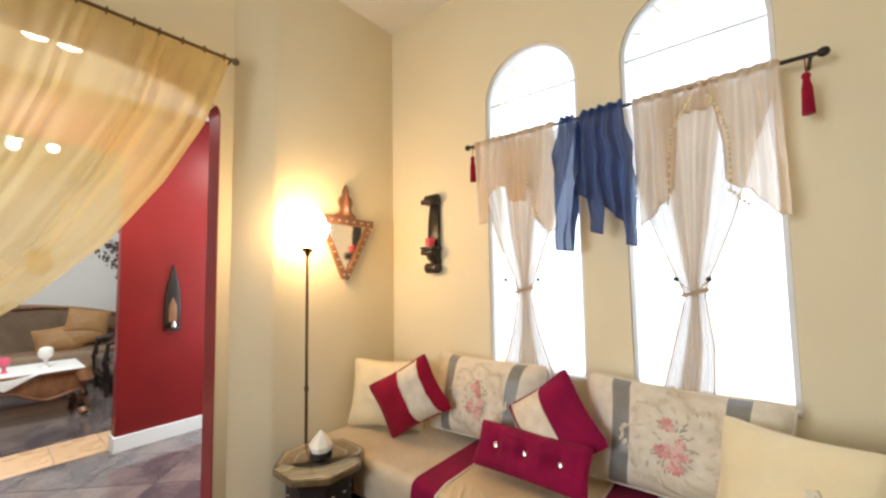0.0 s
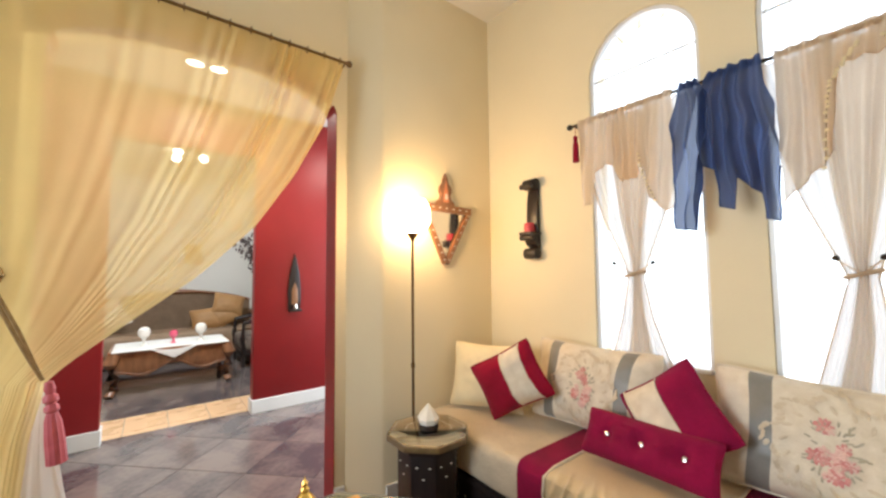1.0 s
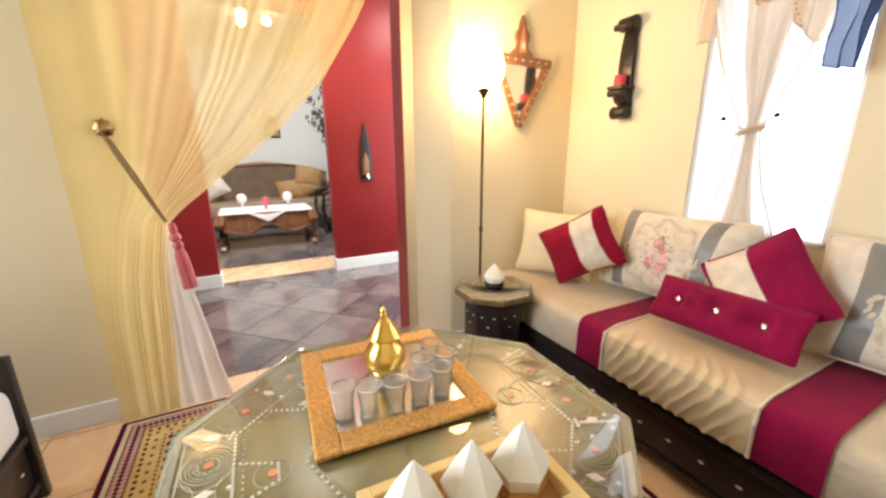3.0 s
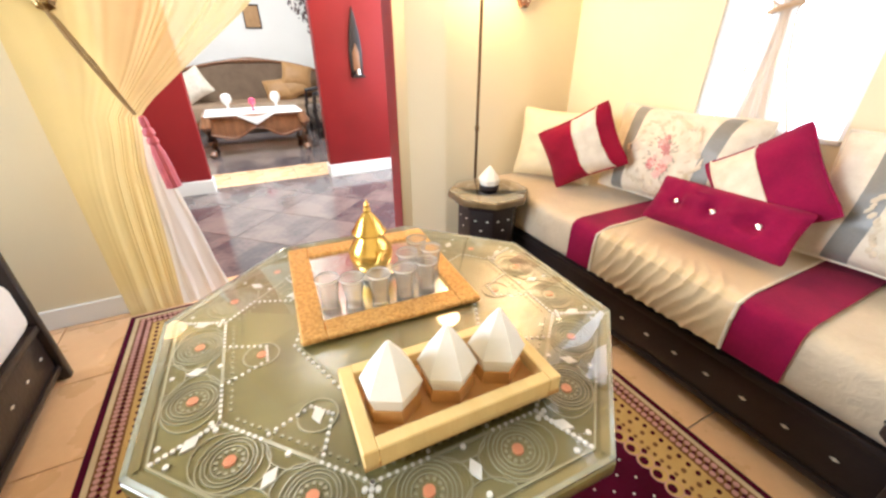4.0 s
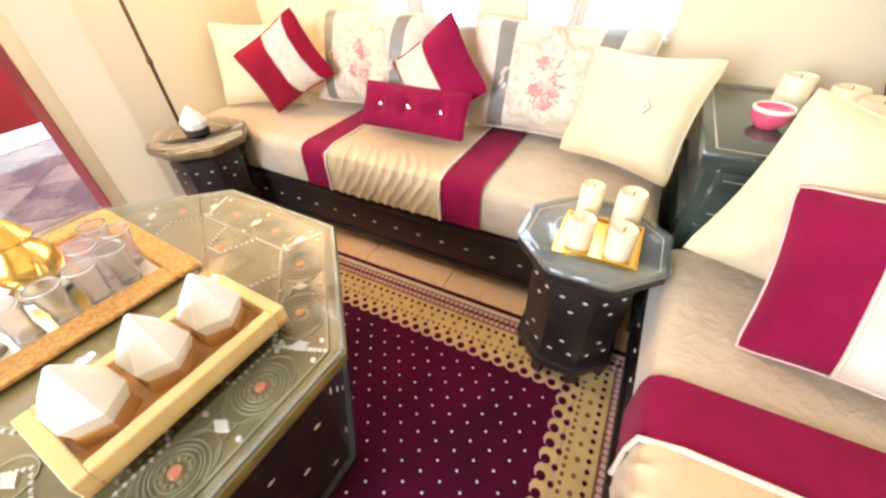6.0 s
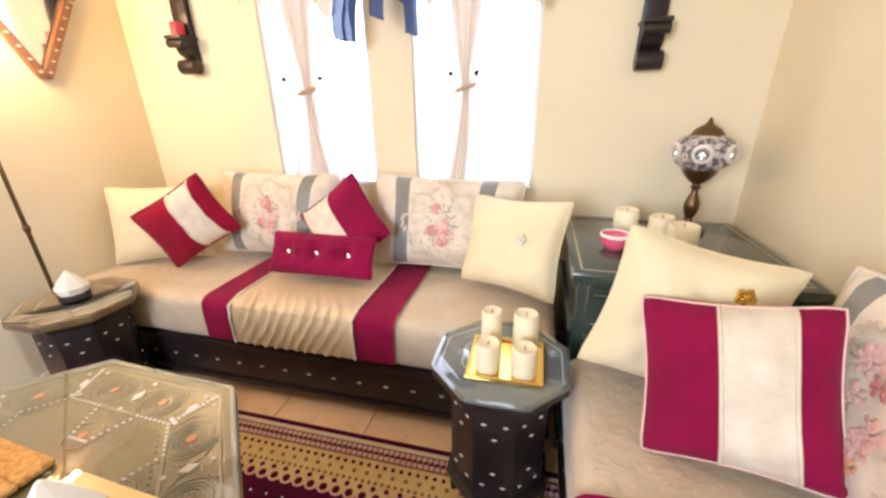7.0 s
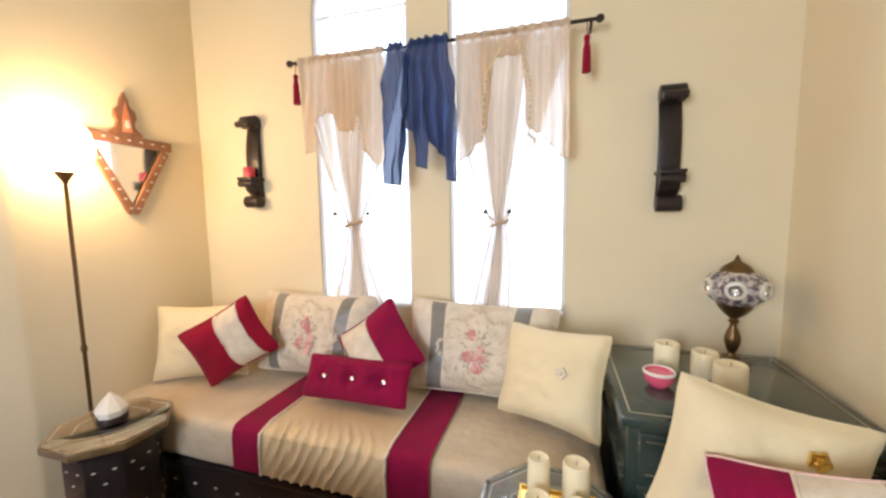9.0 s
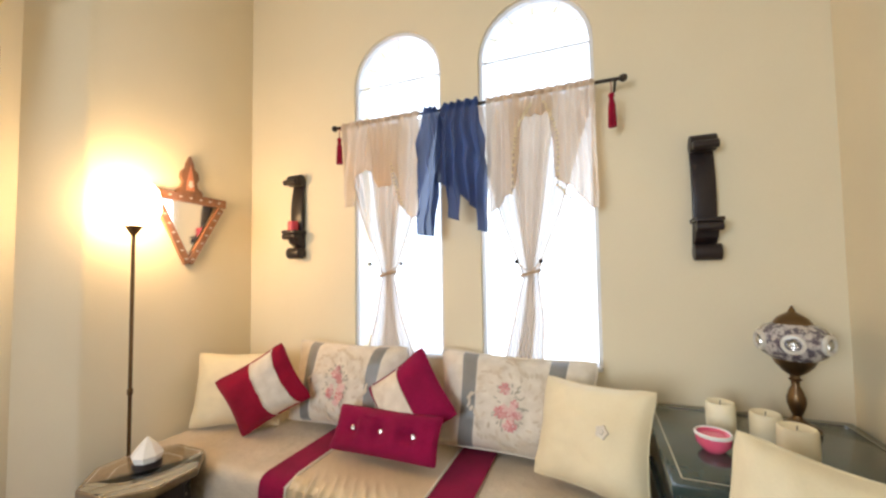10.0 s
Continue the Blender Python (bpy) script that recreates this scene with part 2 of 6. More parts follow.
CEIL_GLOW = glow("lit_ceiling_lamp", (1.0, 0.80, 0.52), 16.0)

for dull in (MAROON, RED_VELVET, RUG_FIELD, RUG_GOLD, RUG_BROWN, RUG_CREAM):
    dull.node_tree.nodes["Principled BSDF"].inputs["Specular IOR Level"].default_value = 0.15
for lustrous in (TABLE_WOOD, CARVED):
    lustrous.node_tree.nodes["Principled BSDF"].inputs["Coat Weight"].default_value = 0.8
    lustrous.node_tree.nodes["Principled BSDF"].inputs["Coat Roughness"].default_value = 0.20
DARK_WOOD.node_tree.nodes["Principled BSDF"].inputs["Specular IOR Level"].default_value = 0.3

# ---- building helpers ----


def mesh_of(name, bm, material, smooth=True):
    me = bpy.data.meshes.new(name)
    bm.normal_update()
    bm.to_mesh(me)
    bm.free()
    me.materials.append(material)
    if smooth:
        me.polygons.foreach_set("use_smooth", [True] * len(me.polygons))
        me.set_sharp_from_angle(angle=radians(35))
    return me


def thing(name, m, label, category, group="", kind=""):
    ob = new(name)
    ob.matrix_world = m if isinstance(m, Matrix) else Matrix.Translation(m)
    ob.empty_display_size = 0.05
    return tagged(ob, label, category, group, kind)


def part(name, bm, material, parent, label="", smooth=True):
    ob = new(name, mesh_of(name, bm, material, smooth))
    ob.parent = parent
    return tagged(ob, label)


def solo(name, bm, material, label, category="", kind="", smooth=True, group=""):
    return tagged(new(name, mesh_of(name, bm, material, smooth)), label, category, group, kind)


def clone(ob, name, m, parent):
    o = new(name, ob.data)
    o.parent = parent
    o.matrix_local = m
    return o


def box(x0, x1, y0, y1, z0, z1, bevel=0.0, bm=None, seg=1):
    bm = bm or bmesh.new()
    r = bmesh.ops.create_cube(bm, size=1, matrix=Matrix.Translation(((x0 + x1) / 2, (y0 + y1) / 2, (z0 + z1) / 2)) @ Matrix.Diagonal((x1 - x0, y1 - y0, z1 - z0, 1)))
    if bevel:
        edges = {e for v in r["verts"] for e in v.link_edges}
        bmesh.ops.bevel(bm, geom=list(edges), offset=bevel, segments=seg, profile=0.5, affect="EDGES")
    return bm


def lathe(profile, n=24, bm=None, m=None, ripple=0.0, waves=0):
    """A turned body from (radius, height) pairs."""
    bm = bm or bmesh.new()
    m = m or Matrix.Identity(4)
    rings = []
    for r, z in profile:
        if r <= 1e-5:
            rings.append([bm.verts.new(m @ Vector((0, 0, z)))])
        else:
            ring = []
            for i in range(n):
                a = 2 * math.pi * i / n
                rr = r * (1 + ripple * math.cos(waves * a))
                ring.append(bm.verts.new(m @ Vector((rr * math.cos(a), rr * math.sin(a), z))))
            rings.append(ring)
    for a, b in zip(rings, rings[1:]):
        for i in range(n):
            j = (i + 1) % n
            if len(a) == 1 and len(b) == 1:
                continue
            if len(a) == 1:
                bm.faces.new((a[0], b[j], b[i]))
            elif len(b) == 1:
                bm.faces.new((a[i], a[j], b[0]))
            else:
                bm.faces.new((a[i], a[j], b[j], b[i]))
    bmesh.ops.recalc_face_normals(bm, faces=bm.faces[:])
    return bm


def prism(points, z0, z1, bevel=0.0, bm=None, m=None):
    """A plate or post with the given outline in plan."""
    own = bmesh.new()
    low = [own.verts.new((x, y, z0)) for x, y in points]
    high = [own.verts.new((x, y, z1)) for x, y in points]
    k = len(points)
    own.faces.new(low[::-1])
    own.faces.new(high)
    for i in range(k):
        j = (i + 1) % k
        own.faces.new((low[i], low[j], high[j], high[i]))
    bmesh.ops.recalc_face_normals(own, faces=own.faces[:])
    if bevel:
        bmesh.ops.bevel(own, geom=own.edges[:], offset=bevel, segments=2, profile=0.5, affect="EDGES")
    if m:
        own.transform(m)
    if bm is None:
        return own
    me = bpy.data.meshes.new("scrap")
    own.to_mesh(me)
    own.free()
    bm.from_mesh(me)
    bpy.data.meshes.remove(me)
    return bm


def octagon(apothem, turn=0.0, cx=0.0, cy=0.0):
    r = apothem / math.cos(math.pi / 8)
    return [(cx + r * math.cos(math.pi / 8 + turn + i * math.pi / 4), cy + r * math.sin(math.pi / 8 + turn + i * math.pi / 4)) for i in range(8)]


def tube(points, radius, n=8, bm=None, closed=False):
    """A round bar or cord along a line of points; radius may be a list."""
    bm = bm or bmesh.new()
    pts = [Vector(p) for p in points]
    rings = []
    for i, p in enumerate(pts):
        a = pts[i - 1] if (i or closed) else p
        b = pts[(i + 1) % len(pts)] if (i + 1 < len(pts) or closed) else p
        d = (b - a).normalized()
        side = d.cross(Vector((0, 0, 1)))
        if side.length < 1e-3:
            side = d.cross(Vector((1, 0, 0)))
        side.normalize()
        up = side.cross(d)
        r = radius[i] if isinstance(radius, (list, tuple)) else radius
        rings.append([bm.verts.new(p + r * (math.cos(2 * math.pi * k / n) * side + math.sin(2 * math.pi * k / n) * up)) for k in range(n)])
    pairs = list(zip(rings, rings[1:])) + ([(rings[-1], rings[0])] if closed else [])
    for a, b in pairs:
        for k in range(n):
            bm.faces.new((a[k], a[(k + 1) % n], b[(k + 1) % n], b[k]))
    if not closed:
        bm.faces.new(rings[0][::-1])
        bm.faces.new(rings[-1])
    bmesh.ops.recalc_face_normals(bm, faces=bm.faces[:])
    return bm


def sheet(fn, nu, nv, bm=None, thick=0.0):
    """A surface fn(u, v) over the unit square."""
    bm = bm or bmesh.new()
    g = [[bm.verts.new(fn(i / nu, j / nv)) for j in range(nv + 1)] for i in range(nu + 1)]
    for i in range(nu):
        for j in range(nv):
            bm.faces.new((g[i][j], g[i + 1][j], g[i + 1][j + 1], g[i][j + 1]))
    if thick:
        bmesh.ops.solidify(bm, geom=bm.faces[:], thickness=thick)
    return bm


def lerp_table(x, table):
    """Straight-line value at x from (x, value) pairs."""
    if x <= table[0][0]:
        return table[0][1]
    for (xa, a), (xb, b) in zip(table, table[1:]):
        if x <= xb:
            return a + (b - a) * (x - xa) / (xb - xa)
    return table[-1][1]


# ---- the room's shell ----
W_N, W_E, X_D, X_L, CEIL, Y_S = 2.58, 1.87, -1.15, -1.00, 3.08, -1.70
DOOR_Y0, DOOR_Y1, DOOR_TOP = 0.335, 1.505, 2.35
WINDOWS = [(-0.215, 0.318), (0.518, 1.056)]
SILL, SPRING = 0.82, 2.31
X_H = -2.93


def wall_with_openings(name, outline, holes, place, thick, material, label):
    """An upright wall: outline and holes in its own plane, given thickness afterwards."""
    bm = bmesh.new()
    loops = []
    for ring in [outline] + holes:
        vs = [bm.verts.new((x, z, 0)) for x, z in ring]
        for i in range(len(vs)):
            loops.append(bm.edges.new((vs[i], vs[(i + 1) % len(vs)])))
    bmesh.ops.triangle_fill(bm, use_beauty=True, use_dissolve=False, edges=loops)
    r = bmesh.ops.extrude_face_region(bm, geom=bm.faces[:])
    for v in r["geom"]:
        if isinstance(v, bmesh.types.BMVert):
            v.co.z += thick
    bmesh.ops.recalc_face_normals(bm, faces=bm.faces[:])
    bm.transform(place)
    return solo(name, bm, material, label, "wall", "structure", smooth=False)


def arch_ring(x0, x1, z0, spring, n=20):
    r, c = (x1 - x0) / 2, (x0 + x1) / 2
    return [(x0, z0), (x1, z0)] + [(c + r * math.cos(math.pi * i / n), spring + r * math.sin(math.pi * i / n)) for i in range(n + 1)]


def soft_ring(y0, y1, z1, rise, n=24):
    """A doorway outline with a low elliptical head."""
    c, h = (y0 + y1) / 2, (y1 - y0) / 2
    return [(y0, 0.0), (y1, 0.0)] + [(c + h * math.cos(math.pi * i / n), z1 - rise + rise * math.sin(math.pi * i / n)) for i in range(n + 1)]


NORTH = Matrix(((1, 0, 0, 0), (0, 0, 1, W_N), (0, 1, 0, 0), (0, 0, 0, 1)))
wall_with_openings("wall_north", [(X_L, -0.02), (W_E + 0.15, -0.02), (W_E + 0.15, CEIL), (X_L, CEIL)],
                   [arch_ring(a, b, SILL, SPRING) for a, b in WINDOWS], NORTH, 0.16, CREAM_WALL, "cream painted wall with two tall arched window openings")


def west(x):
    return Matrix(((0, 0, -1, x), (1, 0, 0, 0), (0, 1, 0, 0), (0, 0, 0, 1)))


def door_outline(y0, y1, top):
    """A wall's outline that runs round a doorway with a low arched head."""
    ring = soft_ring(DOOR_Y0, DOOR_Y1, DOOR_TOP, 0.17)
    return [(y0, 0.0)] + [ring[0]] + ring[:1:-1] + [ring[1]] + [(y1, 0.0), (y1, top), (y0, top)]


wall_with_openings("wall_west", door_outline(Y_S, 1.57, CEIL), [], west(X_D), 0.13, CREAM_WALL, "cream painted wall with a curtained doorway")
solo("wall_west_corner", prism([(X_D - 0.13, 1.57), (X_D + 0.001, 1.57), (X_L - 0.012, 1.717), (X_L, 1.735), (X_L, W_N + 0.16), (X_D - 0.13, W_N + 0.16)], 0, CEIL), CREAM_WALL, "cream painted wall block behind the floor lamp", "wall", "structure")
solo("wall_east", box(W_E, W_E + 0.15, Y_S, W_N, 0, CEIL), CREAM_WALL, "plain cream painted wall behind the second sofa", "wall", "structure", smooth=False)
# unseen opening, added so that a fill lamp lights the room from behind
SOUTH_FILL = (-0.95, 0.45, 0.85, 2.35)
wall_with_openings("wall_south", [(X_D - 0.13, 0), (W_E + 0.15, 0), (W_E + 0.15, CEIL), (X_D - 0.13, CEIL)], [[(SOUTH_FILL[0], SOUTH_FILL[2]), (SOUTH_FILL[1], SOUTH_FILL[2]), (SOUTH_FILL[1], SOUTH_FILL[3]), (SOUTH_FILL[0], SOUTH_FILL[3])]],
                   Matrix(((1, 0, 0, 0), (0, 0, -1, Y_S), (0, 1, 0, 0), (0, 0, 0, 1))), 0.15, CREAM_WALL, "cream painted wall with a wide unseen opening added for fill light")
area_lamp("window_and_fill_light", look(((SOUTH_FILL[0] + SOUTH_FILL[1]) / 2, Y_S - 0.17, (SOUTH_FILL[2] + SOUTH_FILL[3]) / 2), (1.3, 1.6, 0.9)), SOUTH_FILL[1] - SOUTH_FILL[0] + 0.1, SOUTH_FILL[3] - SOUTH_FILL[2] + 0.1, SOUTH_FILL_W, (1.0, 0.96, 0.90)).data.spread = radians(125)
solo("ceiling", box(X_D - 0.13, W_E + 0.15, Y_S - 0.15, W_N + 0.16, CEIL, CEIL + 0.12), WHITE_WALL, "plain white plaster ceiling", "ceiling", "structure", smooth=False)

# red lining of the doorway, 3 mm proud of the cut wall
ring = soft_ring(DOOR_Y0, DOOR_Y1, DOOR_TOP, 0.17)
inner = soft_ring(DOOR_Y0 + 0.004, DOOR_Y1 - 0.004, DOOR_TOP - 0.004, 0.17)
loop = inner[1:] + inner[:1]
ring = ring[1:] + ring[:1]


def lining(name, i0, i1, material, label):
    bm = bmesh.new()
    rows_ = [[bm.verts.new((x, y, z)) for y, z in loop] for x in (X_D + 0.003, X_D - 0.133)]
    outer = [[bm.verts.new((x, y, z)) for y, z in ring] for x in (X_D + 0.003, X_D - 0.133)]
    for i in range(i0, i1):
        bm.faces.new((rows_[0][i], rows_[0][i + 1], rows_[1][i + 1], rows_[1][i]))
        bm.faces.new((rows_[0][i], outer[0][i], outer[0][i + 1], rows_[0][i + 1]))
        bm.faces.new((rows_[1][i], rows_[1][i + 1], outer[1][i + 1], outer[1][i]))
    bmesh.ops.delete(bm, geom=[v for v in bm.verts if not v.link_faces], context="VERTS")
    bmesh.ops.recalc_face_normals(bm, faces=bm.faces[:])
    solo(name, bm, material, label, "door frame", "structure")


lining("trim_doorway", 0, 3, RED_WALL, "red painted side lining of the doorway")
lining("trim_doorway_head", 3, len(loop) - 4, CREAM_WALL, "cream painted arched head of the doorway")
lining("trim_doorway", len(loop) - 4, len(loop) - 1, RED_WALL, "red painted side lining of the doorway")


def skirting(name, x0, x1, y0, y1, h=0.10):
    bm = box(x0, x1, y0, y1, 0, h, 0.004)
    return solo(name, bm, WHITE_TRIM, "white painted skirting board along the wall", "baseboard", "structure")


skirting("baseboard", X_D, X_D + 0.014, Y_S, DOOR_Y0)
skirting("baseboard", X_D, X_D + 0.014, DOOR_Y1, 1.565)
skirting("baseboard", X_L, X_L + 0.014, 1.74, W_N - 0.014)
skirting("baseboard", X_L, W_E, W_N - 0.014, W_N)
skirting("baseboard", W_E - 0.014, W_E, Y_S, W_N - 0.014)
skirting("baseboard", X_D + 0.014, W_E - 0.014, Y_S, Y_S + 0.014)

# hall and the far sitting room
HALL_S, HALL_N, FAR_X = -1.70, 3.30, -6.70
HT = 2.80


def red_wall(y0, y1):
    solo("wall_hall", box(X_H - 0.12, X_H, y0, y1, 0, HT, 0.01, seg=2), RED_WALL, "deep red painted hall wall", "wall", "structure")
    solo("baseboard", box(X_H - 0.132, X_H + 0.012, y0 - (0.012 if y0 > 0 else 0), y1 + (0.012 if y1 < 1 else 0), 0, 0.12, 0.004), WHITE_TRIM, "white painted skirting board on the red wall", "baseboard", "structure")


red_wall(HALL_S, 0.42)
red_wall(1.455, HALL_N)
solo("wall_hall_lintel", box(X_H - 0.12, X_H, 0.42, 1.455, 2.35, HT), RED_WALL, "deep red painted wall over the passage", "wall", "structure", smooth=False)
solo("wall_hall_south", box(FAR_X, X_D - 0.13, HALL_S - 0.12, HALL_S, 0, HT), WHITE_WALL, "plain white wall", "wall", "structure", smooth=False)
# opening out of view, added with a fill lamp to brighten curtain and hall
HALL_FILL_HOLE = (-2.70, -1.50, 0.55, 2.15)
wall_with_openings("wall_hall_north", [(FAR_X, 0), (X_D - 0.131, 0), (X_D - 0.131, HT), (FAR_X, HT)], [[(HALL_FILL_HOLE[0], HALL_FILL_HOLE[2]), (HALL_FILL_HOLE[1], HALL_FILL_HOLE[2]), (HALL_FILL_HOLE[1], HALL_FILL_HOLE[3]), (HALL_FILL_HOLE[0], HALL_FILL_HOLE[3])]],
                   Matrix(((1, 0, 0, 0), (0, 0, 1, HALL_N), (0, 1, 0, 0), (0, 0, 0, 1))), 0.12, WHITE_WALL, "plain white hall wall with an unseen opening added for fill light")
area_lamp("hall_fill_light", look((-2.10, HALL_N + 0.14, 1.35), (-1.7, 0.6, 0.75)), 1.3, 1.65, HALL_FILL_W, (0.95, 0.97, 1.0))
solo("wall_hall_east", box(X_D - 0.131, X_D - 0.001, W_N + 0.17, HALL_N, 0, HT), WHITE_WALL, "plain wall of the hall", "wall", "structure", smooth=False)
solo("wall_far", box(FAR_X - 0.12, FAR_X, HALL_S, HALL_N, 0, HT), WHITE_WALL, "white wall of the far sitting room", "wall", "structure", smooth=False)
solo("ceiling_hall", box(FAR_X, X_D - 0.131, HALL_S, HALL_N, HT, HT + 0.1), WHITE_WALL, "plain white ceiling over hall and sitting room", "ceiling", "structure", smooth=False)

floor = solo("floor", box(FAR_X, W_E, HALL_S, HALL_N, -0.08, -0.008), GROUT, "tiled floor with pale grout joints", "floor", "structure", smooth=False)

# outdoors: ground under the windows
solo("ground", box(-40, 40, W_N + 0.2, 60, -0.4, -0.3), mat("pale_concrete", (0.5, 0.48, 0.44), 0.9, 0, (0.42, 0.40, 0.36), 2, 40, 0.1), "pale concrete yard outside the windows", "ground", "structure", smooth=False)


def window(name, x0, x1):
    w = tagged(new(name), "tall arched white window with a fan-shaped upper light", "window", "arched windows", "structure")
    w.location = ((x0 + x1) / 2, W_N + 0.040, SILL)
    c, r = 0.0, (x1 - x0) / 2
    sp = SPRING - SILL
    yy = 0.0
    outer_r, inner_r = arch_ring(-r + 0.001, r - 0.001, 0.001, sp), arch_ring(-r + 0.018, r - 0.018, 0.018, sp)
    bm = bmesh.new()
    for y in (-0.025, 0.025):
        o = [bm.verts.new((x, y, z)) for x, z in outer_r]
        i_ = [bm.verts.new((x, y, z)) for x, z in inner_r]
        if y < 0:
            first = (o, i_)
        for k in range(len(o)):
            j = (k + 1) % len(o)
            bm.faces.new((o[k], o[j], i_[j], i_[k]))
    for k in range(len(o)):
        j = (k + 1) % len(o)
        bm.faces.new((first[1][k], first[1][j], i_[j], i_[k]))
        bm.faces.new((first[0][k], o[k], o[j], first[0][j]))
    bmesh.ops.recalc_face_normals(bm, faces=bm.faces[:])
    part("window_frame", bm, VINYL, w)
    part("transom", box(-r + 0.017, r - 0.017, -0.008, 0.008, sp - 0.005, sp + 0.005, 0.002), VINYL, w)
    for k in range(1, 6):
        a = math.pi * k / 6
        part("muntin", tube([(0.04 * math.cos(a), 0, sp + 0.016 + 0.04 * math.sin(a)), ((r - 0.016) * math.cos(a), 0, sp + (r - 0.016) * math.sin(a))], 0.003, 6), VINYL, w)
    part("sill", box(-r + 0.002, r - 0.002, -0.052, -0.026, 0.001, 0.02, 0.004), WHITE_TRIM, w)
    bm = bmesh.new()
    ring_ = [bm.verts.new((x, 0.004, z)) for x, z in arch_ring(-r + 0.016, r - 0.016, 0.016, sp)]
    bm.faces.new(ring_)
    pane = part("pane", bm, PANE, w, smooth=False)
    bmesh_thick = pane.modifiers.new("thickness", "SOLIDIFY")
    bmesh_thick.thickness = 0.004
    pane.visible_shadow = False
    return w


for k, (a, b) in enumerate(WINDOWS):
    window(f"window_{k + 1}", a, b)
    area_lamp("window_and_fill_light", look(((a + b) / 2, W_N + 0.24, 1.70), ((a + b) / 2, 0, 1.55)), b - a + 0.16, 1.95, WIN_W, (1.0, 0.98, 0.96))

# ---- sofas ----


def soft_box(x0, x1, y0, y1, z0, z1, r=0.05, seg=4):
    return box(x0, x1, y0, y1, z0, z1, r, seg=seg)


def studs(parent, spots, turn, size=0.008):
    """Small bone lozenges set into dark wood; turn lays them in the plane of the face."""
    bm = bmesh.new()
    for sx, sy, sz in spots[:1]:
        prism([(-size, 0), (0, -size * 0.5), (size, 0), (0, size * 0.5)], 0, 0.003, bm=bm)
    first = part("inlay", bm, INLAY, parent, smooth=False)
    first.matrix_local = Matrix.Translation(spots[0]) @ turn
    for s in spots[1:]:
        clone(first, "inlay", Matrix.Translation(s) @ turn, parent)


FRONT_Y = pose(0, 0, 0, 90, 0, 0)          # plane that faces -y


def long_sofa(name, m, length, depth, label, cloth=SEAT_CLOTH):
    """A low banquette: a studded dark rail on a plinth under one thick mattress. Local x runs along it, -y is the front."""
    s = thing(name, m, label, "sofa", "banquette sofas")
    h = length / 2
    part("plinth", box(-h + 0.02, h - 0.02, 0.12, depth, 0.0, 0.05), DARK_WOOD, s)
    part("rail", box(-h, h, 0.02, depth, 0.05, 0.262, 0.008, seg=2), DARK_WOOD, s, "dark studded wooden rail")
    part("moulding", box(-h - 0.004, h + 0.004, 0.006, 0.03, 0.235, 0.262, 0.005, seg=2), DARK_WOOD, s)
    part("moulding", box(-h - 0.004, h + 0.004, 0.010, 0.03, 0.05, 0.075, 0.005, seg=2), DARK_WOOD, s)
    n = int(length / 0.11)
    studs(s, [(-h + 0.06 + (length - 0.12) * i / (n - 1), 0.0185, 0.155) for i in range(n)], FRONT_Y, 0.011)
    bm = soft_box(-h + 0.005, h - 0.005, 0.0, depth - 0.01, 0.264, 0.465, 0.045)
    bmesh.ops.subdivide_edges(bm, edges=[e for e in bm.edges if e.calc_length() > 0.3], cuts=14, use_grid_fill=True)
    for v in bm.verts:
        v.co.z += 0.006 * noise.noise(v.co * 5) if v.co.z > 0.4 else 0
        v.co.y += 0.006 * noise.noise(v.co * 7) if v.co.y < 0.03 else 0
    part("mattress", bm, cloth, s, "rosette-woven mattress")
    return s


def drape(name, x0, x1, depth, material, parent, label, lift, wrinkle=0.0, seed=0.0, top=0.468, back=None, hang=0.285):
    """A cloth laid over the mattress and down its front."""
    back = depth - 0.02 if back is None else back
    line = [(back, top), (depth * 0.6, top), (depth * 0.3, top), (0.05, top), (0.02, top - 0.006), (0.003, top - 0.022), (-0.003, top - 0.05)]
    steps = 8
    line += [(-0.004, top - 0.05 + (hang - top + 0.05) * (i + 1) / steps) for i in range(steps)]
    k = len(line) - 1
    run = [0.0]
    for (ya, za), (yb, zb) in zip(line, line[1:]):
        run.append(run[-1] + math.hypot(yb - ya, zb - za))
    ys, zs = [(r, p[0]) for r, p in zip(run, line)], [(r, p[1]) for r, p in zip(run, line)]

    def fn(u, v):
        if wrinkle:
            y, z = lerp_table(v * run[-1], ys), lerp_table(v * run[-1], zs)
        else:
            f = v * k
            i = min(int(f), k - 1)
            a, b = line[i], line[i + 1]
            y, z = a[0] + (b[0] - a[0]) * (f - i), a[1] + (b[1] - a[1]) * (f - i)
        x = x0 + (x1 - x0) * u
        s = y - z
        ph = x * 140 + s * 88 + 2.0 * noise.noise(Vector((x * 4, s * 3, seed))) + 1.5 * noise.noise(Vector((x * 22, s * 12, seed)))
        w = wrinkle * (0.35 + 1.3 * abs(noise.noise(Vector((x * 8, s * 5, seed + 3))))) * (0.5 + 0.5 * math.sin(ph)) ** 1.9
        w *= max(0.04, min(1.0, 1.0 - (y - 0.01) * 8))
        edge = min(1.0, 6 * u, 6 * (1 - u))
        return Vector((x, y - lift - abs(w) * edge * (1 if z < top - 0.01 else 0), z + lift + abs(w) * edge * (0.8 if z > top - 0.03 else 0)))
    bm = sheet(fn, max(8, int((x1 - x0) / (0.004 if wrinkle else 0.012))), 96 if wrinkle else k * 2)
    bmesh.ops.recalc_face_normals(bm, faces=bm.faces[:])
    return part(name, bm, material, parent, label)


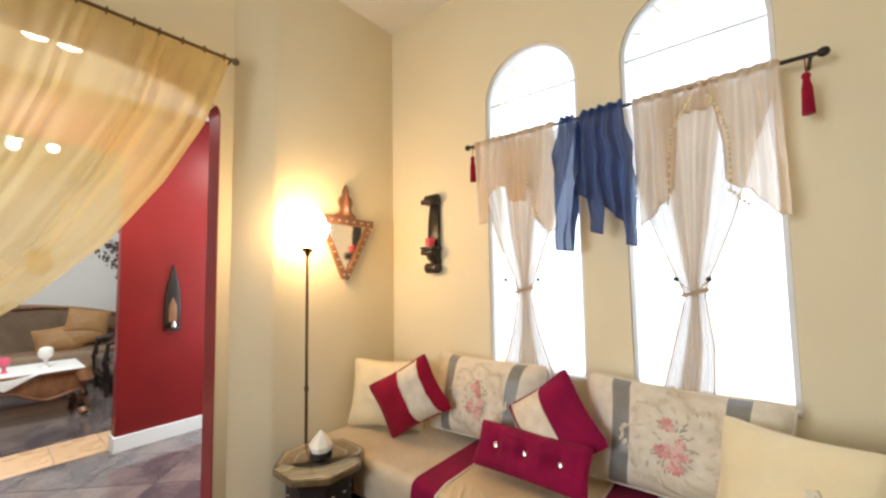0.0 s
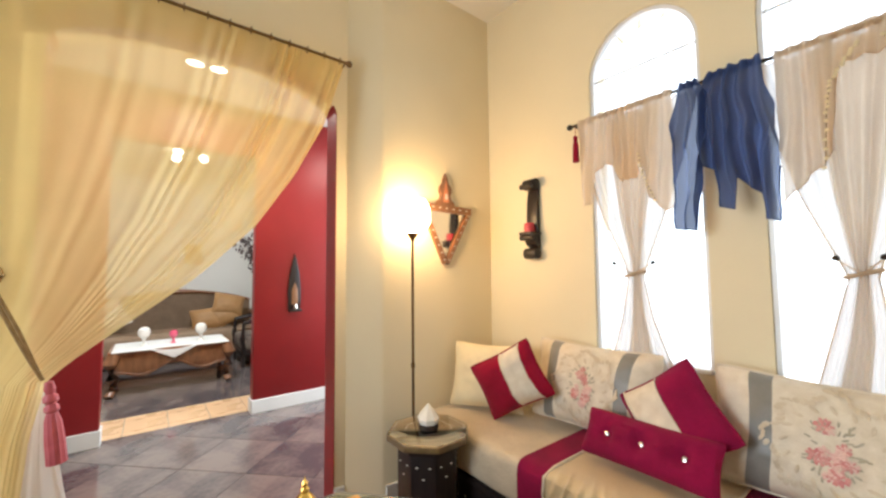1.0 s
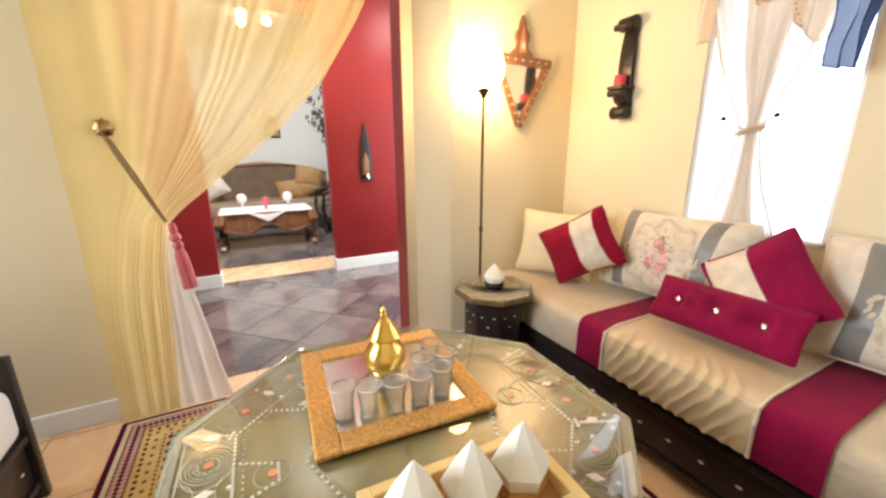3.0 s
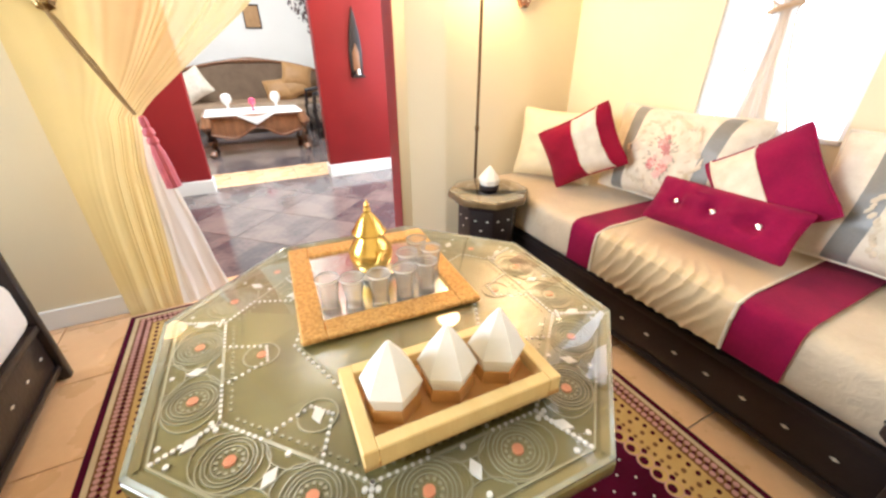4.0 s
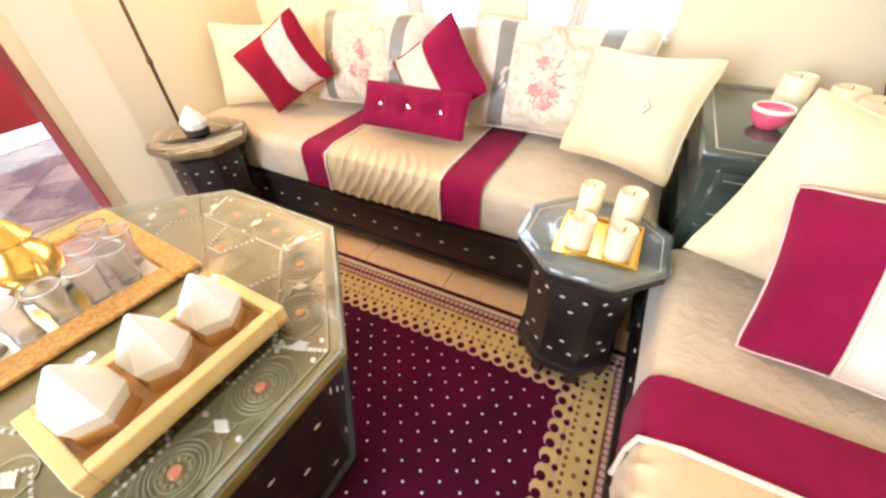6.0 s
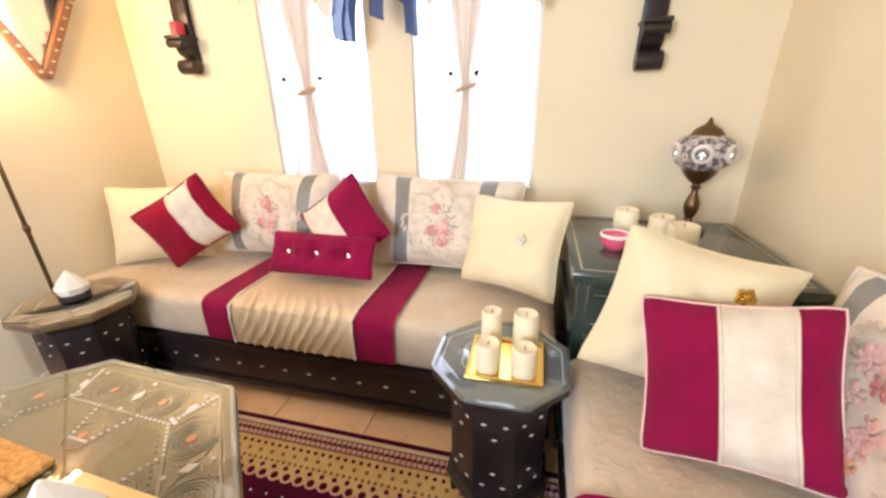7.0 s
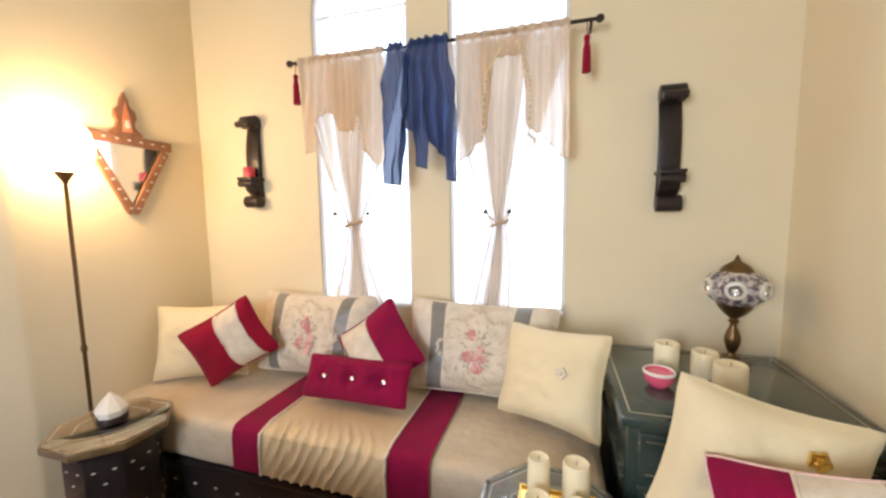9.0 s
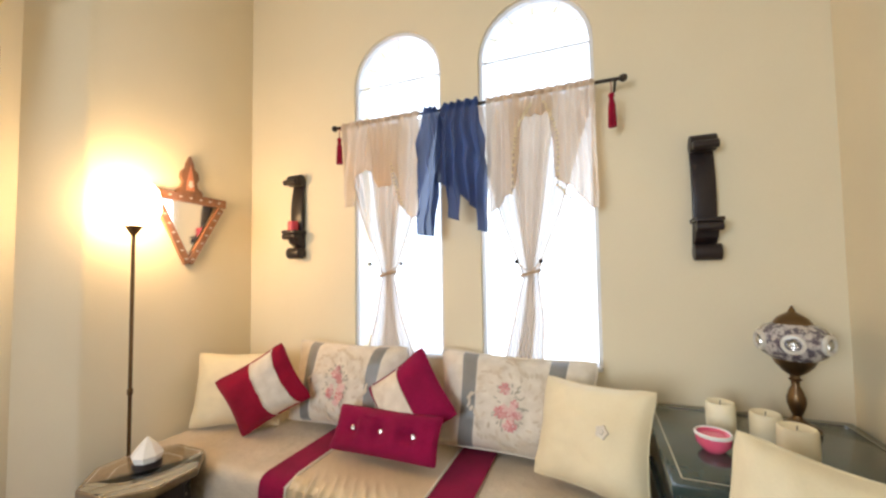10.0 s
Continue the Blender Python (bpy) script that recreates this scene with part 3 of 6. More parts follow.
def runner(sofa_m, x0, xa, xb, x1, depth, label):
    """The bed runner: a satin middle between two velvet bands with pale piping."""
    r = thing("sofa_runner", sofa_m, label, "runner", "sofa runners")
    drape("velvet_band", x0, xa, depth, MAROON, r, "maroon velvet band", 0.009)
    drape("velvet_band", xb, x1, depth, MAROON, r, "maroon velvet band", 0.009)
    drape("satin_panel", xa, xb, depth, SATIN, r, "wrinkled cream satin panel", 0.010, 0.016, x0 * 7)
    for x in (xa, xb):
        pts = [(x, y - 0.014 * (y < 0.04), z + 0.012) for y, z in ((depth - 0.03, 0.468), (0.3, 0.468), (0.05, 0.468), (0.0, 0.45), (-0.006, 0.40), (-0.006, 0.285))]
        part("piping", tube(pts, 0.006, 6), IVORY_CLOTH, r, "ivory piping")
    return r


SOFA_N = Matrix.Translation((0.105, 1.935, 0))
long_sofa("long_sofa", SOFA_N, 2.16, 0.63, "low beige banquette sofa on a studded dark rail under windows")
runner(SOFA_N, -0.315, -0.175, 0.355, 0.515, 0.63, "cream satin and maroon velvet runner over the sofa seat")
SOFA_E = pose(1.205, 0.58, 0, 0, 0, -90)
long_sofa("long_sofa", SOFA_E, 2.66, 0.65, "low beige banquette sofa on studded dark rail along plain wall")
runner(SOFA_E, -0.845, -0.70, -0.17, -0.02, 0.65, "cream satin and maroon velvet runner over the second sofa")

SOFA_S = pose(0.125, -0.045, 0, 0, 0, 180)
third = long_sofa("long_sofa", SOFA_S, 1.72, 0.63, "low banquette sofa on a studded dark rail, window light put into its pale cloth", LIT_SEAT_CLOTH)
part("end_panel", box(0.862, 0.897, 0.0, 0.64, 0.0, 0.545, 0.008, seg=2), DARK_WOOD, third, "dark wooden end panel")

# ---- cushions ----


def swell(u, v, w, h, d):
    """A filled cushion: height of the front over its middle plane, u and v from -1 to 1."""
    a, b = max(0.0, 1 - abs(u) ** 2.6), max(0.0, 1 - abs(v) ** 2.6)
    return d * (a * b) ** 0.52 + (0.011 * noise.noise(Vector((u * 2.2 + w * 31, v * 2.2, d * 40))) + 0.005 * noise.noise(Vector((u * 6 + w * 17, v * 6, d * 90)))) * (a * b) ** 0.3


def outline(u, v, w, h, pinch=0.05):
    x = u * w / 2 * (1 - pinch * (1 - v * v)) if abs(u) > 0 else 0.0
    y = v * h / 2 * (1 - pinch * (1 - u * u))
    soft = 1 - 0.04 * abs(u * v) ** 9
    return x * soft, y * soft


def pad(u, v, w, h, d, side, pinch):
    x, y = outline(u, v, w, h, pinch)
    return Vector((x, y, side * swell(u, v, w, h, d)))


def cover(name, w, h, d, material, parent, u0=-1.0, u1=1.0, v0=-1.0, v1=1.0, n=20, label="", pinch=0.09, back=True, lift=0.0):
    bm = bmesh.new()
    nu, nv = max(3, int(n * (u1 - u0) / 2)), max(3, int(n * (v1 - v0) / 2))
    for side in ((1, -1) if back else (1,)):
        g = [[bm.verts.new(pad(u0 + (u1 - u0) * i / nu, v0 + (v1 - v0) * j / nv, w, h, d, side, pinch) + Vector((0, 0, lift * side))) for j in range(nv + 1)] for i in range(nu + 1)]
        for i in range(nu):
            for j in range(nv):
                f = (g[i][j], g[i + 1][j], g[i + 1][j + 1], g[i][j + 1])
                bm.faces.new(f if side > 0 else f[::-1])
    bmesh.ops.remove_doubles(bm, verts=bm.verts[:], dist=0.0006)
    return part(name, bm, material, parent, label)


def patch(bm, cx, cy, rx, ry, turn, w, h, d, pinch, lift, n=10):
    """A small oval stitched on the front of a cushion."""
    vs = []
    for i in range(n):
        a = 2 * math.pi * i / n
        px, py = rx * math.cos(a), ry * math.sin(a)
        x, y = cx + px * math.cos(turn) - py * math.sin(turn), cy + px * math.sin(turn) + py * math.cos(turn)
        u, v = max(-1, min(1, x / (w / 2))), max(-1, min(1, y / (h / 2)))
        vs.append(bm.verts.new((x, y, swell(u, v, w, h, d) + lift)))
    c = bm.verts.new((cx, cy, swell(cx / (w / 2), cy / (h / 2), w, h, d) + lift + 0.001))
    for i in range(n):
        bm.faces.new((c, vs[i], vs[(i + 1) % n]))


def lean(x, y, z, yaw=0, back=14, roll=0):
    return Matrix.Translation((x, y, z)) @ pose(0, 0, 0, 0, 0, yaw) @ pose(0, 0, 0, 90 - back, 0, 0) @ pose(0, 0, 0, 0, 0, roll)


def piping(w, h, material, parent, u0=-1.0, u1=1.0, pinch=0.09, n=10, thick=0.005):
    pts = []
    for a, b in (((-1, -1), (1, -1)), ((1, -1), (1, 1)), ((1, 1), (-1, 1)), ((-1, 1), (-1, -1))):
        for i in range(n):
            u, v = a[0] + (b[0] - a[0]) * i / n, a[1] + (b[1] - a[1]) * i / n
            x, y = outline(u, v, w, h, pinch)
            pts.append((x, y, 0))
    part("piping", tube(pts, thick, 6, closed=True), material, parent)


def plain_cushion(m, w, h, d, label, brooch=GOLD, at=(0.08, 0.05)):
    c = thing("cushion", m, label, "cushion", "sofa cushions")
    cover("cover", w, h, d, CREAM_CLOTH, c, n=34, pinch=0.11)
    part("seam", tube([(*outline(a, b, w, h, 0.11), 0) for a, b in [(-1 + 2 * i / 9, -1) for i in range(9)] + [(1, -1 + 2 * i / 9) for i in range(9)] + [(1 - 2 * i / 9, 1) for i in range(9)] + [(-1, 1 - 2 * i / 9) for i in range(9)]], 0.0025, 5, closed=True), CREAM_CLOTH, c)
    if brooch:
        bm = lathe([(0, 0.010), (0.007, 0.009), (0.010, 0.004), (0.019, 0.006), (0.021, 0)], 20, ripple=0.16, waves=5)
        b = part("brooch", bm, brooch, c, "small flower-shaped brooch")
        b.location = (*at, swell(at[0] * 2 / w, at[1] * 2 / h, w, h, d) - 0.002)
    return c


def striped_cushion(m, w, h, d, cuts, mats, label, edge=None):
    c = thing("cushion", m, label, "cushion", "sofa cushions")
    edges = [-1.0] + cuts + [1.0]
    for a, b, mt in zip(edges, edges[1:], mats):
        cover("stripe", w, h, d, mt, c, a, b, label="velvet stripe" if mt is not IVORY_CLOTH else "ivory brocade stripe")
    for u in cuts:
        pts = []
        for i in range(21):
            v = -1 + 2 * i / 20
            p = pad(u, v, w, h, d, 1, 0.09)
            pts.append((p.x, p.y, p.z + 0.002))
        part("piping", tube(pts, 0.004, 6), IVORY_CLOTH, c)
    piping(w, h, edge or mats[-1], c, thick=0.0032 if edge else 0.005)
    return c


def flower_cushion(m, w, h, d, label, seed, big=False, bands=(0.60, 0.80)):
    c = thing("cushion", m, label, "cushion", "sofa cushions")
    k, e = bands
    cover("cover", w, h, d, IVORY_CLOTH, c, -k, k, n=24)
    for s in (-1, 1):
        cover("band", w, h, d, GREY_SATIN, c, min(s * k, s * e), max(s * k, s * e), n=24, label="grey-green satin band")
        cover("end_panel", w, h, d, IVORY_CLOTH, c, min(s * e, s), max(s * e, s), n=24)
    rnd = random.Random(seed)
    rr = 0.40 * min(w, h)
    bm = bmesh.new()
    for i in range(72):
        a = 2 * math.pi * i / 72
        r = rr * (0.93 + 0.09 * math.cos(8 * a)) * rnd.uniform(0.95, 1.05)
        patch(bm, r * math.cos(a), r * math.sin(a), rnd.uniform(0.010, 0.016), rnd.uniform(0.005, 0.009), a + rnd.uniform(0.5, 1.2), w, h, d, 0.06, 0.002, 6)
    for i in range(16):
        a = 2 * math.pi * i / 16
        patch(bm, rr * 0.70 * math.cos(a), rr * 0.70 * math.sin(a), 0.016, 0.006, a + 0.6, w, h, d, 0.06, 0.002, 6)
    part("vine_wreath", bm, VINE, c, "taupe embroidered wreath", smooth=False)["kind"] = "stuff"
    sc = min(w, h) / 0.42

    def bloom(bm, bx, by, size):
        for ringr, cnt, sz in ((0.026, 9, 0.010), (0.016, 7, 0.009), (0.008, 4, 0.007), (0.0, 1, 0.005)):
            for i in range(cnt):
                a = 2 * math.pi * i / cnt + rnd.random()
                patch(bm, sc * (bx + size * ringr * math.cos(a)), sc * (by + size * ringr * math.sin(a)), sc * size * sz, sc * size * sz * 0.7, a, w, h, d, 0.09, 0.003 + rnd.random() * 0.002, 7)

    if big:
        sets = [(PALE_ROSE, "pale pink roses", 9, 0.6, 1.1), (ROSE, "printed pink roses", 4, 0.45, 0.8), (YELLOW_ROSE, "printed ochre roses", 3, 0.45, 0.8)]
        spread_x, spread_y = 0.19, 0.15
    else:
        sets = [(ROSE, "embroidered red roses", 8, 0.45, 0.75), (PALE_ROSE, "paler pink roses", 10, 0.35, 0.7)]
        spread_x, spread_y = 0.062, 0.085
    for material, words, count, small, large in sets:
        bm = bmesh.new()
        for _ in range(count):
            a, r = rnd.uniform(0, 2 * math.pi), math.sqrt(rnd.random())
            bloom(bm, spread_x * r * math.cos(a) * (1 - 0.35 * abs(math.sin(a))), spread_y * r * math.sin(a), rnd.uniform(small, large))
        part("rose_bouquet", bm, material, c, words, smooth=False)["kind"] = "stuff"
    bm = bmesh.new()
    for _ in range(46):
        a, r = rnd.uniform(0, 2 * math.pi), rnd.uniform(0.6, 1.2)
        patch(bm, sc * spread_x * r * math.cos(a), sc * spread_y * r * math.sin(a), 0.010, 0.0035, a + rnd.uniform(-0.6, 0.6), w, h, d, 0.09, 0.0028, 6)
    part("leaf_sprig", bm, SAGE, c, "small sage leaves round the roses", smooth=False)["kind"] = "stuff"
    piping(w, h, IVORY_CLOTH, c)
    return c


plain_cushion(lean(-0.737, 2.275, 0.655, 25.5, 15, 0), 0.465, 0.385, 0.085, "plain pale cream cushion leaning in the sofa corner", False)
flower_cushion(lean(-0.168, 2.43, 0.69, 0, 14, 0), 0.68, 0.42, 0.085, "ivory brocade cushion with rose wreath and grey satin ends", 3, False, (0.50, 0.69))
flower_cushion(lean(0.69, 2.43, 0.69, 0, 14, -1), 0.70, 0.42, 0.085, "ivory brocade cushion with rose wreath and grey satin end", 4, False, (0.46, 0.66))
striped_cushion(lean(-0.505, 2.215, 0.692, 18, 1, 29.8), 0.400, 0.306, 0.062, [0.06, 0.68], [RED_VELVET, IVORY_CLOTH, RED_VELVET], "tilted deep red velvet cushion with an ivory stripe")
striped_cushion(lean(0.265, 2.295, 0.703, -5, 20, 40), 0.332, 0.336, 0.060, [-0.84, 0.06], [MAROON, IVORY_CLOTH, MAROON], "tilted maroon velvet cushion with an ivory stripe")
plain_cushion(lean(1.002, 2.232, 0.688, -32, 22, 5), 0.440, 0.368, 0.085, "plain cream cushion with a small brooch beside the corner chest", IVORY_CLOTH, (0.085, 0.02))

# tufted bolster with crystal buttons
bw, bh, bd = 0.515, 0.190, 0.055
bol = thing("bolster_cushion", lean(0.199, 2.190, 0.595, -2, 31, 1.4), "tufted maroon velvet bolster with three crystal buttons on the seat", "cushion", "sofa cushions")


def bolster_z(u, v):
    z = swell(u, v, bw, bh, bd)
    for cx in (-0.56, 0.0, 0.56):
        r2 = ((u - cx) * bw / 2) ** 2 + (v * bh / 2) ** 2
        z -= 0.030 * math.exp(-r2 / 0.0010)
    return z + 0.003 * math.sin(u * 28) * (1 - abs(v))


bm = bmesh.new()
for side in (1, -1):
    g = [[bm.verts.new((*outline(-1 + i / 20, -1 + j / 9, bw, bh, 0.05), side * (bolster_z(-1 + i / 20, -1 + j / 9) if side > 0 else swell(-1 + i / 20, -1 + j / 9, bw, bh, bd)))) for j in range(19)] for i in range(41)]
    for i in range(40):
        for j in range(18):
            f = (g[i][j], g[i + 1][j], g[i + 1][j + 1], g[i][j + 1])
            bm.faces.new(f if side > 0 else f[::-1])
bmesh.ops.remove_doubles(bm, verts=bm.verts[:], dist=0.0006)
part("cover", bm, MAROON, bol)
for cx in (-0.56, 0.0, 0.56):
    b = part("button", lathe([(0, 0.013), (0.009, 0.011), (0.014, 0.004), (0.012, 0)], 8), SILVER, bol, "crystal button", smooth=False)
    b.location = (cx * bw / 2, 0, bolster_z(cx, 0) - 0.001)

# cushions of the second sofa
plain_cushion(lean(1.456, 1.782, 0.686, -1, 5, -13), 0.405, 0.405, 0.080, "plain cream cushion with a gold brooch at the sofa end", GOLD, (0.06, 0.115))
striped_cushion(lean(1.496, 1.588, 0.654, -23, 22, 12), 0.342, 0.350, 0.075, [-0.14, 0.56], [MAROON, IVORY_CLOTH, MAROON], "maroon velvet cushion with a broad ivory stripe and pale piping", PALE_ROSE)
flower_cushion(lean(1.735, 1.485, 0.675, -86, 14, 4), 0.58, 0.43, 0.075, "ivory cushion with a large printed rose bouquet and grey bands", 8, True)
plain_cushion(lean(1.72, 0.86, 0.665, -90, 18, 2), 0.42, 0.40, 0.085, "plain cream cushion against the wall", False)

# ---- the carved octagonal table ----
TZ = 0.55
table = thing("octagonal_table", pose(0.160, 0.967, 0.012, 0, 0, -2.3), "large carved octagonal dark wood table with bone inlay and glass top", "table")
T = TZ - 0.012
AP = 0.498
part("body", prism(octagon(AP - 0.075), 0.04, T - 0.075, 0.006), DARK_WOOD, table, "dark eight-sided studded body")
part("plinth", prism(octagon(AP - 0.06), 0.0, 0.045, 0.005), DARK_WOOD, table)
part("apron", prism(octagon(AP - 0.05), T - 0.08, T - 0.034, 0.005), DARK_WOOD, table)
part("tabletop", prism(octagon(AP), T - 0.036, T - 0.008, 0.006), TABLE_WOOD, table, "olive-brown carved top")


def band(bm, pts, width, z, h=0.003, close=True):
    """A raised strip along an outline."""
    k = len(pts)
    for i in range(k if close else k - 1):
        a, b = Vector((*pts[i], 0)), Vector((*pts[(i + 1) % k], 0))
        d = (b - a).normalized()
        s = Vector((-d.y, d.x, 0)) * width / 2
        prism([(p.x, p.y) for p in (a - s, b - s, b + s, a + s)], z, z + h, bm=bm)


def disc_ring(bm, x, y, r0, r1, z, n=20):
    ring_a = [(x + r0 * math.cos(2 * math.pi * i / n), y + r0 * math.sin(2 * math.pi * i / n)) for i in range(n)]
    ring_b = [(x + r1 * math.cos(2 * math.pi * i / n), y + r1 * math.sin(2 * math.pi * i / n)) for i in range(n)]
    top = [[bm.verts.new((*p, z)) for p in rg] for rg in (ring_a, ring_b)]
    low = [[bm.verts.new((*p, z - 0.004)) for p in rg] for rg in (ring_a, ring_b)]
    for i in range(n):
        j = (i + 1) % n
        bm.faces.new((top[0][i], top[1][i], top[1][j], top[0][j]))
        bm.faces.new((top[0][i], top[0][j], low[0][j], low[0][i]))
        bm.faces.new((top[1][j], top[1][i], low[1][i], low[1][j]))


def spot(bm, x, y, r, z, n=8, h=0.002):
    prism([(x + r * math.cos(2 * math.pi * i / n), y + r * math.sin(2 * math.pi * i / n)) for i in range(n)], z, z + h, bm=bm)


zt = T - 0.008
rim = part("rim_moulding", (lambda bm: (band(bm, octagon(AP - 0.016), 0.02, zt - 0.001, 0.004), bm)[1])(bmesh.new()), TABLE_WOOD, table, smooth=False)
bm = bmesh.new()
band(bm, octagon(AP - 0.135), 0.006, zt, 0.0022)
band(bm, octagon(AP - 0.035), 0.004, zt, 0.0022)
band(bm, octagon(0.20, math.pi / 8), 0.005, zt, 0.0022)
part("carved_line", bm, CARVED, table, smooth=False)
pearl = bmesh.new()
rings, lines = bmesh.new(), bmesh.new()
inlays = []
petals = bmesh.new()
verts_out, verts_in = octagon(AP - 0.04), octagon(AP - 0.135)
for i in range(8):
    j = (i + 1) % 8
    a, b = Vector(verts_out[i]), Vector(verts_in[i])
    for s in range(11):
        p = a.lerp(b, s / 10)
        spot(pearl, p.x, p.y, 0.0045, zt, 6, 0.0028)
    va, vb = Vector(verts_in[i]), Vector(verts_in[j])
    zigzag = [va, va.lerp(vb, 0.30), va.lerp(vb, 0.40) * 0.77, va.lerp(vb, 0.60) * 0.77, va.lerp(vb, 0.70), vb]
    for za, zb, count in zip(zigzag, zigzag[1:], (7, 7, 5, 7, 7)):
        for q in range(count):
            p = za.lerp(zb, q / count)
            spot(pearl, p.x, p.y, 0.0036, zt, 6, 0.0028)
    a, b = Vector(verts_out[i]).lerp(Vector(verts_in[i]), 0.5), Vector(verts_out[j]).lerp(Vector(verts_in[j]), 0.5)
    d = (b - a).normalized()
    for s in (0.27, 0.73):
        c = a.lerp(b, s)
        for r in (0.048, 0.040, 0.034, 0.026):
            disc_ring(rings, c.x, c.y, r, r + 0.0020, zt + 0.0022, 24)
        almond = []
        for e in (-1, 1):
            almond += [tuple(c + d * 0.068 * e * math.cos(math.pi * q / 10) + Vector((-d.y, d.x)) * 0.050 * e * math.sin(math.pi * q / 10)) for q in range(10)]
        band(rings, almond, 0.0020, zt, 0.0020)
        for q in range(12):
            aa = 2 * math.pi * q / 12
            spot(petals, c.x + 0.020 * math.cos(aa + 0.26), c.y + 0.020 * math.sin(aa + 0.26), 0.0036, zt, 5, 0.0018)
        inlays.append((ORANGE_INLAY, "coral_inlay", c.x, c.y, 0.0))
    for s in (0.02, 0.5, 0.98):
        c = a.lerp(b, s)
        n_ = Vector((-d.y, d.x))
        if s < 0.9:
            inlays.append((INLAY, "bone_inlay", c.x, c.y, math.degrees(math.atan2(d.y, d.x))))
        for e in (-1, 1):
            q = c + n_ * 0.042 * e
            spot(pearl, q.x, q.y, 0.005, zt, 6, 0.0028)
    # arcs between the roundels, a bead row along the inner border, and the star's outline
    for s0 in (0.0, 0.5, 1.0):
        c = a.lerp(b, s0)
        n_ = Vector((-d.y, d.x))
        for e in (-1, 1):
            arc = [tuple(c + d * 0.046 * math.cos(math.pi * q / 8) + n_ * e * (0.058 - 0.040 * math.sin(math.pi * q / 8))) for q in range(9)]
            if 0 < s0 < 1:
                band(rings, arc, 0.0022, zt, 0.0018, False)
    va, vb = Vector(verts_in[i]), Vector(verts_in[j])
    for q in range(1, 18):
        p = va.lerp(vb, q / 18)
        p = p * (1 - 0.018 / p.length)
        spot(petals, p.x, p.y, 0.0036, zt, 5, 0.002)
    star = octagon(0.20, math.pi / 8)
    for q in range(9):
        p = Vector(star[i]).lerp(Vector(star[j]), q / 9)
        spot(pearl, p.x * 1.03, p.y * 1.03, 0.004, zt, 6, 0.0028)
    # panels of the inner field
    q = Vector(octagon(0.29)[i]).lerp(Vector(octagon(0.29)[j]), 0.5)
    disc_ring(rings, q.x, q.y, 0.034, 0.037, zt + 0.0022, 16)
    inlays.append((ORANGE_INLAY, "coral_inlay", q.x, q.y, 0.0) if i % 2 else (INLAY, "bone_inlay", q.x, q.y, 45.0 * i))
part("pearl_row", pearl, INLAY, table, "rows of bone beads", smooth=False)["kind"] = "stuff"
part("carved_petal", petals, CARVED, table, "carved petal dots", smooth=False)["kind"] = "stuff"
part("carved_roundel", rings, CARVED, table, "carved rings", smooth=False)["kind"] = "stuff"
made = {}
for material, name, x, y, turn in inlays:
    if name not in made:
        bm = bmesh.new()
        if name == "coral_inlay":
            spot(bm, 0, 0, 0.010, 0, 8, 0.003)
        else:
            prism([(0.011, 0), (0, 0.019), (-0.011, 0), (0, -0.019)], 0, 0.003, bm=bm)
        made[name] = part(name, bm, material, table, smooth=False)
        made[name].matrix_local = pose(x, y, zt, 0, 0, turn)
    else:
        clone(made[name], name, pose(x, y, zt, 0, 0, turn), table)
bm = bmesh.new()
band(bm, octagon(AP - 0.007), 0.008, T - 0.0005, 0.0025)
part("glass_edge", bm, REFLECTION_PLATE, table, "bright polished edge of the glass", smooth=False).visible_shadow = False
part("glass_top", prism(octagon(AP - 0.003), T - 0.003, T, 0.001), GLASS, table, "clear glass plate").visible_shadow = False
for i in range(8):
    a = i * math.pi / 4
    m = pose(0, 0, 0, 0, 0, math.degrees(a) + 90)
    off = AP - 0.0745
    spots = [(off * math.cos(a) - math.sin(a) * s, off * math.sin(a) + math.cos(a) * s, z) for z in (0.10, 0.20, 0.30, 0.40) for s in (-0.13, -0.065, 0.0, 0.065, 0.13) if (int(z * 10) + int(abs(s) * 100 / 6)) % 2]
    studs(table, spots, m @ pose(0, 0, 0, 90, 0, 0), 0.009)


